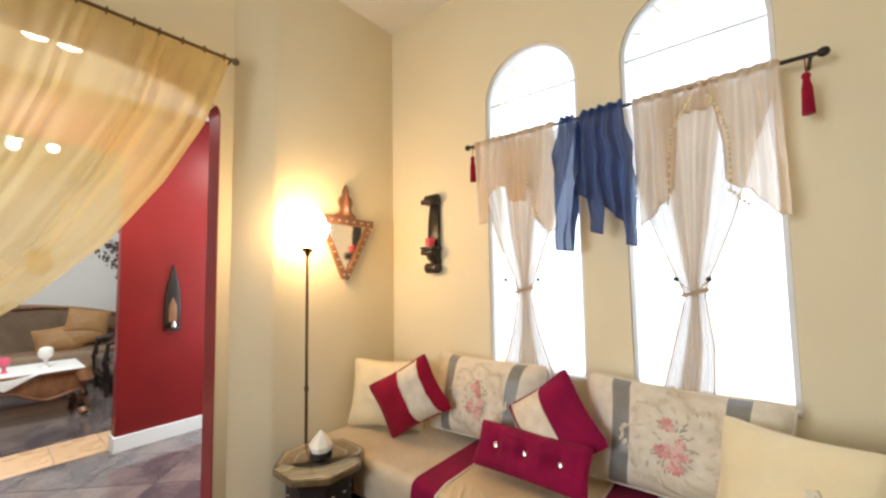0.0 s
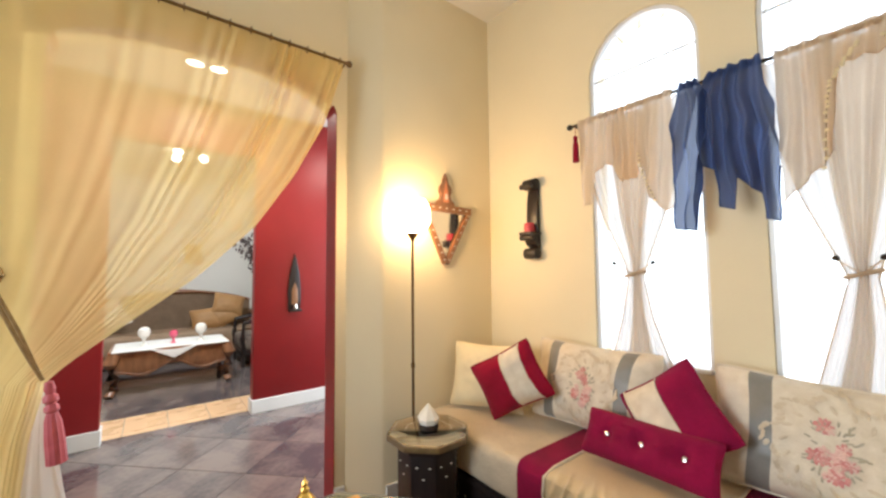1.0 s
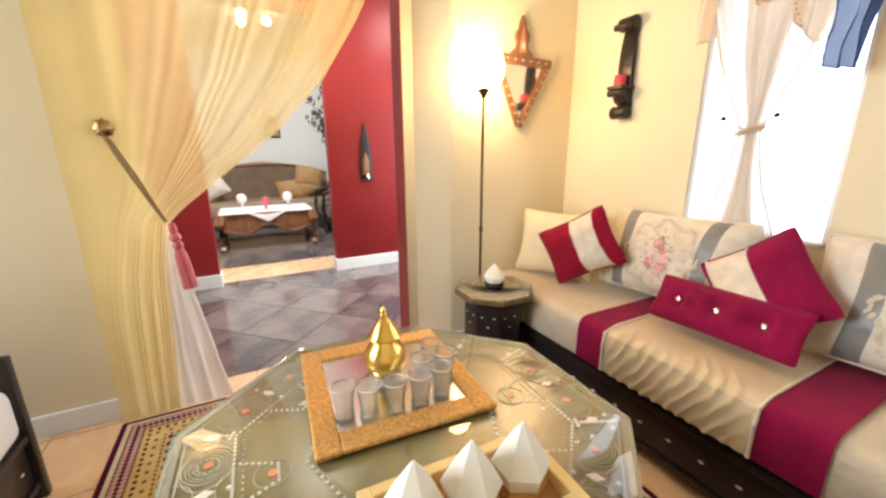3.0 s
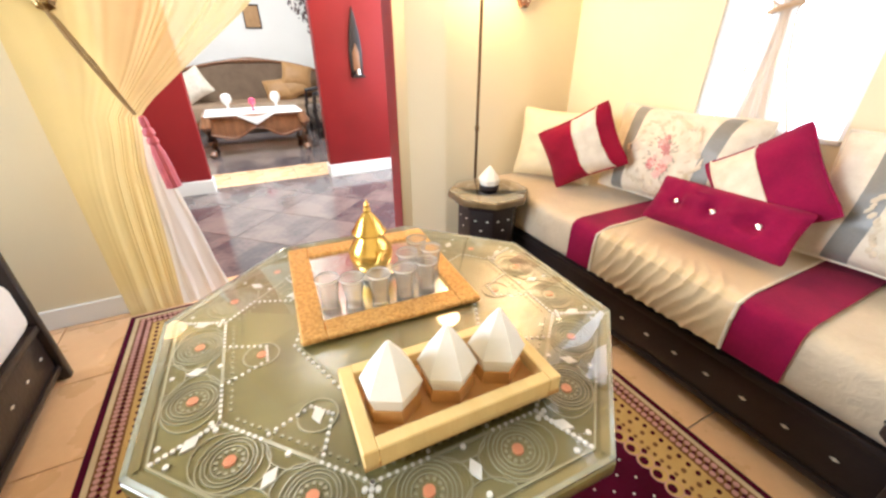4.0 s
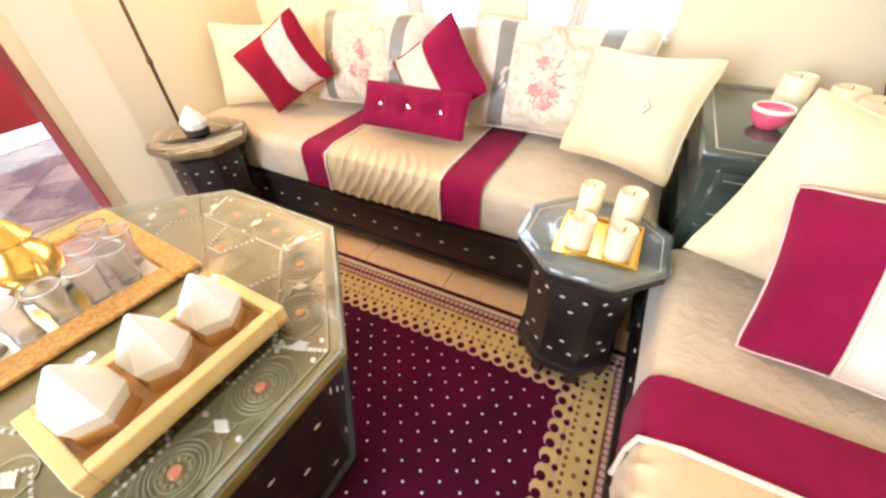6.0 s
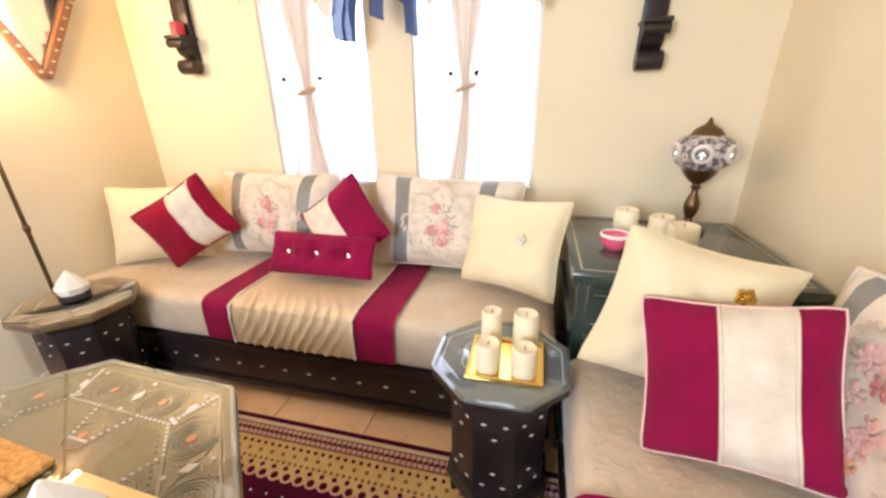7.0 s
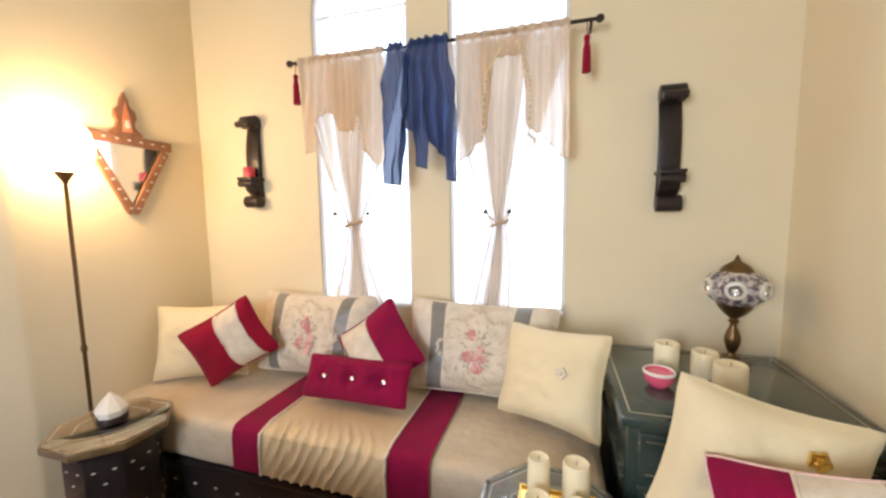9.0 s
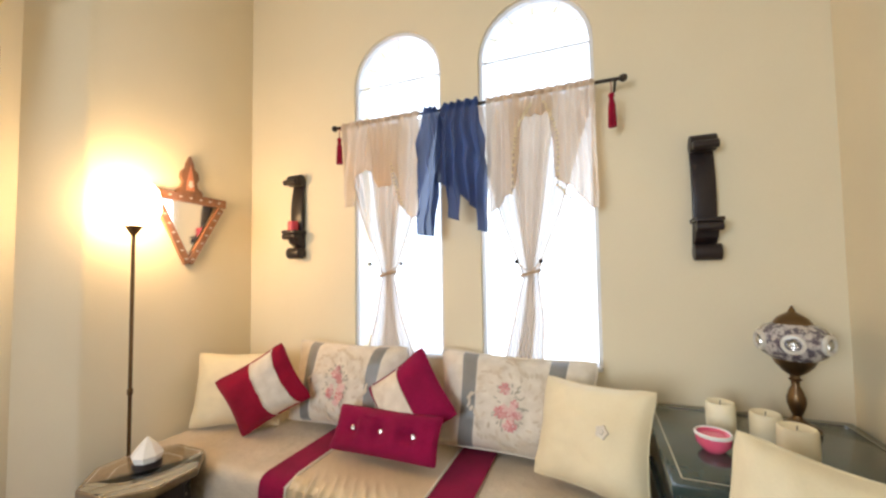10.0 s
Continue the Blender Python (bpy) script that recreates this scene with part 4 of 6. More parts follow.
def side_table(m, label, ap=0.19, plate=None):
    t = thing("side_table", m, label, "side table", "octagonal side tables")
    part("top", prism(octagon(ap), 0.465, 0.495, 0.005), DARK_WOOD if plate else TOP_WOOD, t, "eight-sided dark top" if plate else "eight-sided carved brown top")
    part("glass_plate", prism(octagon(ap - 0.004), 0.496, 0.500, 0.001), plate or GLASS, t, "bevelled glass plate, window reflection put in as a pale tint" if plate else "clear glass plate").visible_shadow = False
    if plate:
        bm = bmesh.new()
        band(bm, octagon(ap - 0.003), 0.012, 0.494, 0.008)
        part("bevelled_edge", bm, REFLECTION_PLATE, t, "thick glass edge, brightened by a pale reflection tint", smooth=False)
    part("neck", prism(octagon(ap - 0.035), 0.435, 0.466, 0.004), DARK_WOOD, t)
    part("body", prism(octagon(ap - 0.05), 0.09, 0.436, 0.004), DARK_WOOD, t)
    part("foot_ring", prism(octagon(ap - 0.035), 0.06, 0.095, 0.004), DARK_WOOD, t)
    for i in range(8):
        a = i * math.pi / 4 + math.pi / 8
        bm = box(-0.018, 0.018, -0.012, 0.012, 0, 0.062, 0.004)
        f = part("foot", bm, DARK_WOOD, t)
        f.matrix_local = Matrix.Translation(((ap - 0.045) * math.cos(a), (ap - 0.045) * math.sin(a), 0)) @ pose(0, 0, 0, 0, 0, math.degrees(a) + 90)
    off = ap - 0.0495
    for i in range(8):
        a = i * math.pi / 4
        m2 = pose(0, 0, 0, 0, 0, math.degrees(a) + 90) @ pose(0, 0, 0, 90, 0, 0)
        studs(t, [(off * math.cos(a) - math.sin(a) * s, off * math.sin(a) + math.cos(a) * s, z) for s, z in ((-0.03, 0.38), (0.03, 0.38), (0, 0.33), (0, 0.20), (-0.03, 0.15), (0.03, 0.15))], m2, 0.008)
    bm = bmesh.new()
    band(bm, octagon(ap - 0.02), 0.004, 0.4945, 0.0012)
    band(bm, octagon(ap - 0.08), 0.004, 0.4945, 0.0012)
    part("inlay_line", bm, INLAY, t, smooth=False)
    return t


ST1, ST2 = (-0.655, 1.785), (1.016, 1.780)
side_table(pose(*ST1, 0), "dark octagonal side table with bone inlay beside the floor lamp")
side_table(pose(*ST2, 0), "dark octagonal side table with pale-edged glass top under candles", 0.19, REFLECTION_PLATE)

# ---- corner chest ----
CX0, CX1, CY0, CY1, CH = 1.20, 1.852, 1.935, 2.562, 0.72
chest = thing("corner_chest", ((CX0 + CX1) / 2, (CY0 + CY1) / 2, 0), "dark teal-black lacquered corner chest with silver inlaid edges", "chest")
hx, hy = (CX1 - CX0) / 2, (CY1 - CY0) / 2
part("body", box(-hx + 0.02, hx - 0.01, -hy + 0.02, hy - 0.01, 0.05, CH - 0.03, 0.006), TEAL_WOOD, chest)
part("plinth", box(-hx + 0.01, hx - 0.005, -hy + 0.01, hy - 0.005, 0, 0.055, 0.004), TEAL_WOOD, chest)
part("top", box(-hx, hx, -hy, hy, CH - 0.032, CH, 0.007, seg=2), TEAL_WOOD, chest)
for z0, z1 in ((0.09, 0.29), (0.31, 0.51), (0.53, 0.67)):
    d = part("drawer", box(-hx + 0.05, hx - 0.05, -hy + 0.008, -hy + 0.03, z0, z1, 0.006), TEAL_WOOD, chest)
    bm = bmesh.new()
    for xa, xb, za, zb in ((-hx + 0.07, hx - 0.07, z0 + 0.018, z0 + 0.022), (-hx + 0.07, hx - 0.07, z1 - 0.022, z1 - 0.018)):
        box(xa, xb, -hy + 0.0055, -hy + 0.009, za, zb, bm=bm)
    part("inlay_line", bm, SILVER, d, smooth=False)
    k = part("knob", lathe([(0, 0.02), (0.012, 0.016), (0.012, 0.010), (0.005, 0.006), (0.006, 0)], 10, m=pose(0, 0, 0, 90, 0, 0)), SILVER, d)
    k.location = (0, -hy + 0.008, (z0 + z1) / 2)
for z in (0.10, 0.50, 0.66):
    part("side_moulding", box(-hx + 0.008, -hx + 0.022, -hy + 0.03, hy - 0.03, z, z + 0.018, 0.003), TEAL_WOOD, chest)
part("inlay_line", (lambda bm: (band(bm, [(-hx + 0.03, -hy + 0.03), (hx - 0.03, -hy + 0.03), (hx - 0.03, hy - 0.03), (-hx + 0.03, hy - 0.03)], 0.005, CH - 0.001, 0.002), bm)[1])(bmesh.new()), SILVER, chest, smooth=False)


def pillar_candle(x, y, z, r, h, material=WAX, label="thick ivory pillar candle", group="pillar candles"):
    c = thing("candle", (x, y, z), label, "candle", group)
    part("wax", lathe([(0, 0), (r * 0.97, 0), (r, 0.004), (r * 1.01, h * 0.5), (r * 0.99, h - 0.006), (r * 0.9, h), (r * 0.7, h - 0.006), (r * 0.3, h - 0.009), (0, h - 0.010)], 20, ripple=0.015, waves=5), material, c)
    part("wick", tube([(0, 0, h - 0.010), (0.001, 0.001, h + 0.003)], 0.0012, 5), IRON, c, "dark wick")
    return c


for x, y, r, h in ((1.410, 2.33, 0.042, 0.10), (1.522, 2.30, 0.042, 0.088), (1.555, 2.18, 0.047, 0.095)):
    pillar_candle(x, y, CH, r, h, label="thick ivory pillar candle on the corner chest")
bowl = thing("candle_bowl", (1.35, 2.17, CH), "pink glass bowl candle on the corner chest", "candle")
part("bowl", lathe([(0, 0), (0.025, 0), (0.030, 0.004), (0.046, 0.025), (0.048, 0.045), (0.043, 0.052), (0.038, 0.045), (0, 0.042)], 20), PINK_GLASS, bowl)
part("rim", lathe([(0.0425, 0.0505), (0.046, 0.056), (0.05, 0.052), (0.0485, 0.046)], 20), WHITE_WAX, bowl, "pale scalloped rim")

# mosaic lamp on the chest
ml = thing("mosaic_table_lamp", (1.655, 2.44, CH), "bronze table lamp with a flattened mosaic glass globe, unlit", "table lamp")
part("foot", lathe([(0, 0), (0.060, 0), (0.062, 0.008), (0.050, 0.016), (0.030, 0.024), (0.020, 0.034), (0, 0.034)], 20), BRONZE, ml, "stepped bronze foot")
part("stem", lathe([(0, 0.034), (0.016, 0.034), (0.012, 0.046), (0.020, 0.064), (0.026, 0.086), (0.026, 0.106), (0.019, 0.128), (0.011, 0.146), (0.012, 0.160), (0.019, 0.166), (0.013, 0.172), (0.013, 0.180), (0, 0.180)], 20), BRONZE, ml, "vase-shaped bronze stem")
part("cup", lathe([(0, 0.180), (0.016, 0.180), (0.034, 0.194), (0.052, 0.216), (0.062, 0.238), (0.064, 0.244), (0, 0.244)], 20), BRONZE, ml, "bronze cup under the globe")
part("globe", lathe([(0.062, 0.236), (0.084, 0.252), (0.098, 0.274), (0.102, 0.298), (0.096, 0.322), (0.080, 0.342), (0.050, 0.356)], 28), MOSAIC, ml, "dark mosaic glass globe")
part("cap", lathe([(0.054, 0.350), (0.052, 0.358), (0.040, 0.374), (0.022, 0.386), (0.011, 0.393), (0.008, 0.402), (0.003, 0.412), (0, 0.416)], 18), BRONZE, ml, "domed bronze cap with a pointed finial")
for k in range(6):
    a = radians(-111 + 60 * k)
    m = Matrix.Translation((0.1005 * math.cos(a), 0.1005 * math.sin(a), 0.297)) @ pose(0, 0, 0, 0, 0, math.degrees(a)) @ pose(0, 0, 0, 0, 90, 0)
    o = part("medallion", lathe([(0.021, -0.002), (0.023, 0.005), (0.031, 0.004), (0.033, -0.006)], 20), INLAY, ml, "pale beaded ring")
    o.matrix_local = m
    o = part("mosaic_eye", lathe([(0, 0.005), (0.006, 0.005), (0.009, 0.003), (0.013, 0.004), (0.016, 0.0), (0.018, -0.003)], 12, ripple=0.12, waves=6), SILVER, ml, "silvery flower of cut glass")
    o.matrix_local = m

# candles on the side table
tr = thing("square_tray", (1.030, 1.765, 0.5005), "small square gold tray on the side table", "tray")
part("plate", box(-0.10, 0.10, -0.09, 0.09, 0, 0.006, 0.002), GOLD, tr)
for x0, x1, y0, y1 in ((-0.105, 0.105, -0.095, -0.088), (-0.105, 0.105, 0.088, 0.095), (-0.105, -0.098, -0.088, 0.088), (0.098, 0.105, -0.088, 0.088)):
    part("edge", box(x0, x1, y0, y1, 0, 0.014, 0.002), GOLD, tr)
for x, y, r, h in ((0.980, 1.812, 0.030, 0.13), (1.078, 1.815, 0.036, 0.13), (0.982, 1.718, 0.034, 0.085), (1.080, 1.716, 0.034, 0.085)):
    pillar_candle(x, y, 0.5065, r, h, label="ivory pillar candle on the small gold tray")

# pyramid candle on the first side table


def pyramid_candle(x, y, z, r, h, base_r, base_h, base_mat, label, sides=6):
    c = thing("pyramid_candle", (x, y, z), label, "candle", "pyramid candles")
    part("base", lathe([(0, 0), (base_r, 0), (base_r * 1.02, base_h * 0.5), (base_r * 0.96, base_h), (0, base_h)], sides if base_mat is BOX_INSIDE else 16), base_mat, c)
    pts = [(0, base_h), (r * 0.82, base_h), (r, base_h + h * 0.28), (r * 0.62, base_h + h * 0.62), (0.004, base_h + h), (0, base_h + h)]
    part("wax", lathe(pts, sides), WHITE_WAX, c, "white faceted wax", smooth=False)
    return c


pyramid_candle(-0.668, 1.795, 0.500, 0.056, 0.092, 0.05, 0.022, DARK_WOOD, "white faceted pyramid candle on a dark base on the side table", 8)

# ---- things on the big table ----
TTOP = 0.550
tray = thing("tea_tray", pose(-0.040, 0.990, TTOP, 0, 0, -4), "square orange-gold tea tray with a silver bed on the table", "tray")
part("bed", box(-0.170, 0.170, -0.164, 0.164, 0.002, 0.007, 0.001), SILVER, tray, "engraved silver bed")
for x0, x1, y0, y1 in ((-0.230, 0.230, -0.219, -0.162), (-0.230, 0.230, 0.162, 0.219), (-0.230, -0.168, -0.162, 0.162), (0.168, 0.230, -0.162, 0.162)):
    part("rim", box(x0, x1, y0, y1, 0.0, 0.016, 0.004), ORANGE_GLITTER, tray, "glittering orange-gold rim")
pot = thing("teapot", (-0.048, 0.988, TTOP + 0.007), "gold domed teapot with silver stand on the tea tray", "teapot")
part("stand", lathe([(0, 0), (0.050, 0), (0.058, 0.005), (0.060, 0.012), (0.052, 0.017), (0.044, 0.024), (0, 0.024)], 24, ripple=0.02, waves=12), SILVER, pot, "silver saucer stand")
part("body", lathe([(0, 0.024), (0.038, 0.024), (0.044, 0.030), (0.055, 0.044), (0.060, 0.062), (0.057, 0.082), (0.046, 0.102), (0.036, 0.114), (0.034, 0.124), (0.038, 0.130), (0, 0.130)], 28, ripple=0.012, waves=14), GOLD, pot)
part("lid", lathe([(0, 0.130), (0.043, 0.128), (0.046, 0.132), (0.040, 0.140), (0.031, 0.158), (0.018, 0.176), (0.009, 0.186), (0.011, 0.193), (0.006, 0.200), (0.008, 0.206), (0.003, 0.214), (0, 0.222)], 24), GOLD, pot, "conical gold lid with finial")
part("spout", tube([(0.045, 0.0, 0.055), (0.064, 0.004, 0.07), (0.074, 0.006, 0.095), (0.086, 0.008, 0.108)], [0.012, 0.009, 0.006, 0.005], 8), GOLD, pot)
part("handle", tube([(-0.028, 0, 0.115), (-0.055, 0, 0.118), (-0.074, 0, 0.09), (-0.066, 0, 0.068), (-0.054, 0, 0.058)], 0.004, 8), GOLD, pot)


def tea_glass(x, y, z):
    g = thing("tea_glass", (x, y, z), "small clear ribbed tea glass on the tray", "glass", "tea glasses")
    part("bowl", lathe([(0, 0), (0.021, 0), (0.0235, 0.004), (0.020, 0.025), (0.0235, 0.050), (0.029, 0.088), (0.0275, 0.088), (0.0205, 0.050), (0.0175, 0.025), (0.018, 0.008), (0, 0.008)], 18, ripple=0.012, waves=9), TEA_GLASS, g)
    part("rim_band", lathe([(0.0284, 0.083), (0.0290, 0.085), (0.0293, 0.0865), (0.0291, 0.0875)], 18), WHITE_WAX, g, "pale rim band")
    return g


for x, y in ((0.066, 0.844), (0.090, 0.898), (0.101, 0.961), (0.103, 1.026), (0.095, 1.090), (0.036, 1.132), (-0.030, 1.118), (0.032, 1.064)):
    tea_glass(x, y, TTOP + 0.007)

bx = thing("candle_box", pose(0.428, 0.978, TTOP, 0, 0, -2.5), "pale yellow wooden tray box on silver feet holding candles", "box")
BX, BY = 0.093, 0.180
part("floor", box(-BX, BX, -BY, BY, 0.016, 0.026), BOX_INSIDE, bx, "brown bottom board")
for x0, x1, y0, y1 in ((-BX, BX, -BY, -BY + 0.024), (-BX, BX, BY - 0.024, BY), (-BX, -BX + 0.024, -BY + 0.024, BY - 0.024), (BX - 0.024, BX, -BY + 0.024, BY - 0.024)):
    part("wall", box(x0, x1, y0, y1, 0.016, 0.056, 0.002), BOX_WOOD, bx)
for x in (-0.072, 0.072):
    for y in (-0.14, 0.14):
        f = part("foot", lathe([(0, 0), (0.010, 0), (0.014, 0.006), (0.008, 0.011), (0.015, 0.016), (0, 0.016)], 12, ripple=0.1, waves=6), SILVER, bx, "ornate silver foot")
        f.location = (x, y, 0)
for x, y in ((0.421, 0.873), (0.427, 0.976), (0.431, 1.078)):
    pyramid_candle(x, y, TTOP + 0.026, 0.054, 0.112, 0.049, 0.026, BOX_INSIDE, "white faceted pyramid candle in the yellow box", 6)

# ---- rug ----
RX0, RX1, RY0, RY1 = -1.08, 1.30, 0.09, 1.846
rug = thing("rug", (0, 0, 0), "maroon wool rug with white dots and a gold lace border", "rug")


def layer(name, inset, z, material, label):
    part(name, box(RX0 + inset, RX1 - inset, RY0 + inset, RY1 - inset, z - 0.004, z, 0.001), material, rug, label)


layer("base_weave", 0.0, 0.005, RUG_FIELD, "dark maroon outer edge")
layer("edge_stripe", 0.022, 0.0065, RUG_CREAM, "cream stripe")
layer("border", 0.040, 0.008, RUG_BROWN, "brown patterned border")
layer("lace_band", 0.100, 0.0095, RUG_GOLD, "gold lace band")
layer("field", 0.225, 0.011, RUG_FIELD, "maroon field")


def scallops(inset, r, gap, inward, z, material, name, label):
    bm = bmesh.new()
    x0, x1, y0, y1 = RX0 + inset, RX1 - inset, RY0 + inset, RY1 - inset
    nx, ny = round((x1 - x0) / gap), round((y1 - y0) / gap)
    for i in range(nx + 1):
        for y in (y0, y1):
            spot(bm, x0 + (x1 - x0) * i / nx, y, r, z - 0.003, 10, 0.0038)
    for i in range(1, ny):
        for x in (x0, x1):
            spot(bm, x, y0 + (y1 - y0) * i / ny, r, z - 0.003, 10, 0.0038)
    part(name, bm, material, rug, label, smooth=False)["kind"] = "stuff"


scallops(0.227, 0.0265, 0.047, True, 0.0108, RUG_PINK, "lace_outline", "pinkish outline of the lace")
scallops(0.226, 0.0230, 0.047, True, 0.0112, RUG_GOLD, "lace_scallop", "gold scalloped lace edge")
scallops(0.232, 0.0135, 0.047, True, 0.0122, RUG_FIELD, "lace_eye", "maroon eyes of the lace")
scallops(0.203, 0.0085, 0.047, True, 0.0122, RUG_FIELD, "lace_hole", "maroon openings in the lace")
scallops(0.182, 0.0060, 0.0235, True, 0.0108, RUG_BROWN, "lace_hole", "brown openings in the lace")
scallops(0.152, 0.0075, 0.047, True, 0.0108, RUG_BROWN, "lace_dot", "brown dots in the lace band")
scallops(0.122, 0.0070, 0.030, True, 0.0110, RUG_FIELD, "lace_dot", "dark dots along the lace band")
scallops(0.056, 0.0085, 0.021, True, 0.0092, RUG_PINK, "border_motif", "pinkish braided motifs of the border")
scallops(0.070, 0.0060, 0.021, True, 0.0094, RUG_FIELD, "border_motif", "dark braided motifs of the border")
scallops(0.084, 0.0085, 0.021, True, 0.0092, RUG_PINK, "border_motif", "pinkish braided motifs of the border")
bm = bmesh.new()
gx, gy = 0.060, 0.060
i = 0
y = RY0 + 0.29
while y < RY1 - 0.28:
    x = RX0 + 0.29 + (gx / 2 if i % 2 else 0)
    while x < RX1 - 0.28:
        spot(bm, x, y, 0.0040, 0.0105, 5, 0.0013)
        x += gx
    y += gy * 0.75
    i += 1
part("white_dot", bm, LACE, rug, "rows of woven white dots", smooth=False)["kind"] = "stuff"

# ---- floor lamp ----
lamp = thing("floor_lamp", (-0.88, 1.845, 0), "slim bronze floor lamp with a lit glass shade beside the wall", "floor lamp")
part("base", lathe([(0, 0), (0.105, 0), (0.108, 0.008), (0.09, 0.018), (0.03, 0.026), (0.012, 0.04), (0, 0.04)], 28), BRONZE, lamp)
part("pole", tube([(0, 0, 0.03), (0, 0, 0.75), (0, 0, 1.46)], 0.0075, 10), BRONZE, lamp)
part("joint", lathe([(0.0075, 0.74), (0.011, 0.745), (0.011, 0.765), (0.0075, 0.77)], 12), BRONZE, lamp)
part("cup", lathe([(0.008, 1.44), (0.012, 1.45), (0.03, 1.478), (0.036, 1.488), (0.030, 1.486), (0, 1.47)], 20), BRONZE, lamp, "bronze cup under the shade")
part("shade", lathe([(0, 1.49), (0.05, 1.492), (0.085, 1.52), (0.100, 1.56), (0.100, 1.60), (0.088, 1.65), (0.07, 1.675), (0, 1.68)], 24), BULB, lamp, "glowing white glass shade")

# ---- triangular mirror ----
mir = thing("triangular_mirror", (X_L, 2.165, 1.31), "triangular wall mirror in a dark inlaid frame with a carved crest", "mirror")
A_, B_, C_ = (-0.195, 0.365), (0.205, 0.355), (0.0, 0.0)


def bar(p, q, w, x0, x1, extra=0.0):
    a, b = Vector((0, *p)), Vector((0, *q))
    d = (b - a).normalized()
    a, b = a - d * extra, b + d * extra
    n_ = Vector((0, -d.z, d.y)) * w / 2
    bm = bmesh.new()
    vs = [[bm.verts.new(v + Vector((x, 0, 0))) for v in (a - n_, b - n_, b + n_, a + n_)] for x in (x0, x1)]
    for i in range(4):
        j = (i + 1) % 4
        bm.faces.new((vs[0][i], vs[0][j], vs[1][j], vs[1][i]))
    bm.faces.new(vs[0])
    bm.faces.new(vs[1])
    bmesh.ops.recalc_face_normals(bm, faces=bm.faces[:])
    bmesh.ops.bevel(bm, geom=bm.edges[:], offset=0.003, segments=1, affect="EDGES")
    return bm


part("frame_bar", bar(A_, B_, 0.045, 0.002, 0.028, 0.008), BROWN_WOOD, mir)
part("frame_bar", bar((A_[0] + 0.03, A_[1] - 0.03), (C_[0] - 0.004, 0.012), 0.038, 0.002, 0.024), BROWN_WOOD, mir)
part("frame_bar", bar((B_[0] - 0.022, B_[1] - 0.03), (C_[0] + 0.004, 0.012), 0.038, 0.002, 0.0245), BROWN_WOOD, mir)
bm = bmesh.new()
bm.faces.new([bm.verts.new((0.009, y, z)) for y, z in ((-0.15, 0.345), (0.155, 0.335), (0.0, 0.055))])
part("mirror_glass", bm, MIRROR, mir, "mirror glass", smooth=False)
crest = [(-0.075, 0.37), (0.075, 0.365), (0.07, 0.40), (0.045, 0.42), (0.038, 0.445), (0.05, 0.47), (0.045, 0.50), (0.022, 0.525), (0.018, 0.55), (0.0, 0.59), (-0.018, 0.55), (-0.022, 0.525), (-0.045, 0.50), (-0.05, 0.47), (-0.038, 0.445), (-0.045, 0.42), (-0.07, 0.40)]
UPRIGHT = Matrix(((0, 0, 1, 0), (1, 0, 0, 0), (0, 1, 0, 0), (0, 0, 0, 1)))
part("crest", prism(crest, 0.002, 0.024, 0.003, m=UPRIGHT), BROWN_WOOD, mir, "carved spade-shaped crest")
part("crest_inlay", prism([(-0.022, 0.40), (0.022, 0.40), (0.018, 0.45), (0.0, 0.54), (-0.018, 0.45)], 0.024, 0.027, m=UPRIGHT), ORANGE_INLAY, mir, "coral inlay")
part("crest_star", prism([(-0.014, 0.425), (0.0, 0.412), (0.014, 0.425), (0.006, 0.455), (-0.006, 0.455)], 0.0265, 0.029, m=UPRIGHT), INLAY, mir)
spots = []
for p, q, x in ((A_, B_, 0.0283), ((A_[0] + 0.03, A_[1] - 0.03), C_, 0.0243), ((B_[0] - 0.022, B_[1] - 0.03), C_, 0.0248)):
    for i in range(7):
        s = 0.08 + 0.82 * i / 6
        spots.append((x, p[0] + (q[0] - p[0]) * s, p[1] + (q[1] - p[1]) * s))
studs(mir, spots, pose(0, 0, 0, 90, 0, 90), 0.010)


# ---- scrolled wall brackets ----
def scroll_bracket(m, label):
    b = thing("scroll_bracket", m, label, "wall bracket", "scrolled wall brackets")
    w = 0.041

    def side(points, name, wid=w):
        bm = prism(points, -wid, wid, 0.003, m=Matrix(((0, 0, 1, 0), (1, 0, 0, 0), (0, 1, 0, 0), (0, 0, 0, 1))))
        return part(name, bm, DARK_WOOD, b)

    def curl(cy, cz, r, n=14):
        return [(cy + r * math.cos(2 * math.pi * i / n), cz + r * math.sin(2 * math.pi * i / n)) for i in range(n)]
    bow = [(-0.012 - 0.026 * math.sin(math.pi * i / 10) , 0.06 + 0.40 * i / 10) for i in range(11)]
    side(bow + [(y + 0.016, z) for y, z in bow[::-1]], "back_board")
    side(curl(-0.038, 0.465, 0.034), "scroll", 0.045)
    side(curl(-0.085, 0.447, 0.017), "scroll", 0.043)
    side([(-0.105, 0.150), (-0.002, 0.150), (-0.002, 0.166), (-0.105, 0.166)], "ledge", 0.047)
    side(curl(-0.088, 0.132, 0.019), "scroll", 0.044)
    side([(-0.002, 0.06), (-0.05, 0.09), (-0.075, 0.135), (-0.075, 0.150), (-0.002, 0.150)], "corbel", 0.038)
    side(curl(-0.040, 0.035, 0.034), "scroll", 0.045)
    side([(-0.001, 0.02), (-0.001, 0.47), (-0.010, 0.47), (-0.010, 0.02)], "wall_plate", 0.034)
    return b


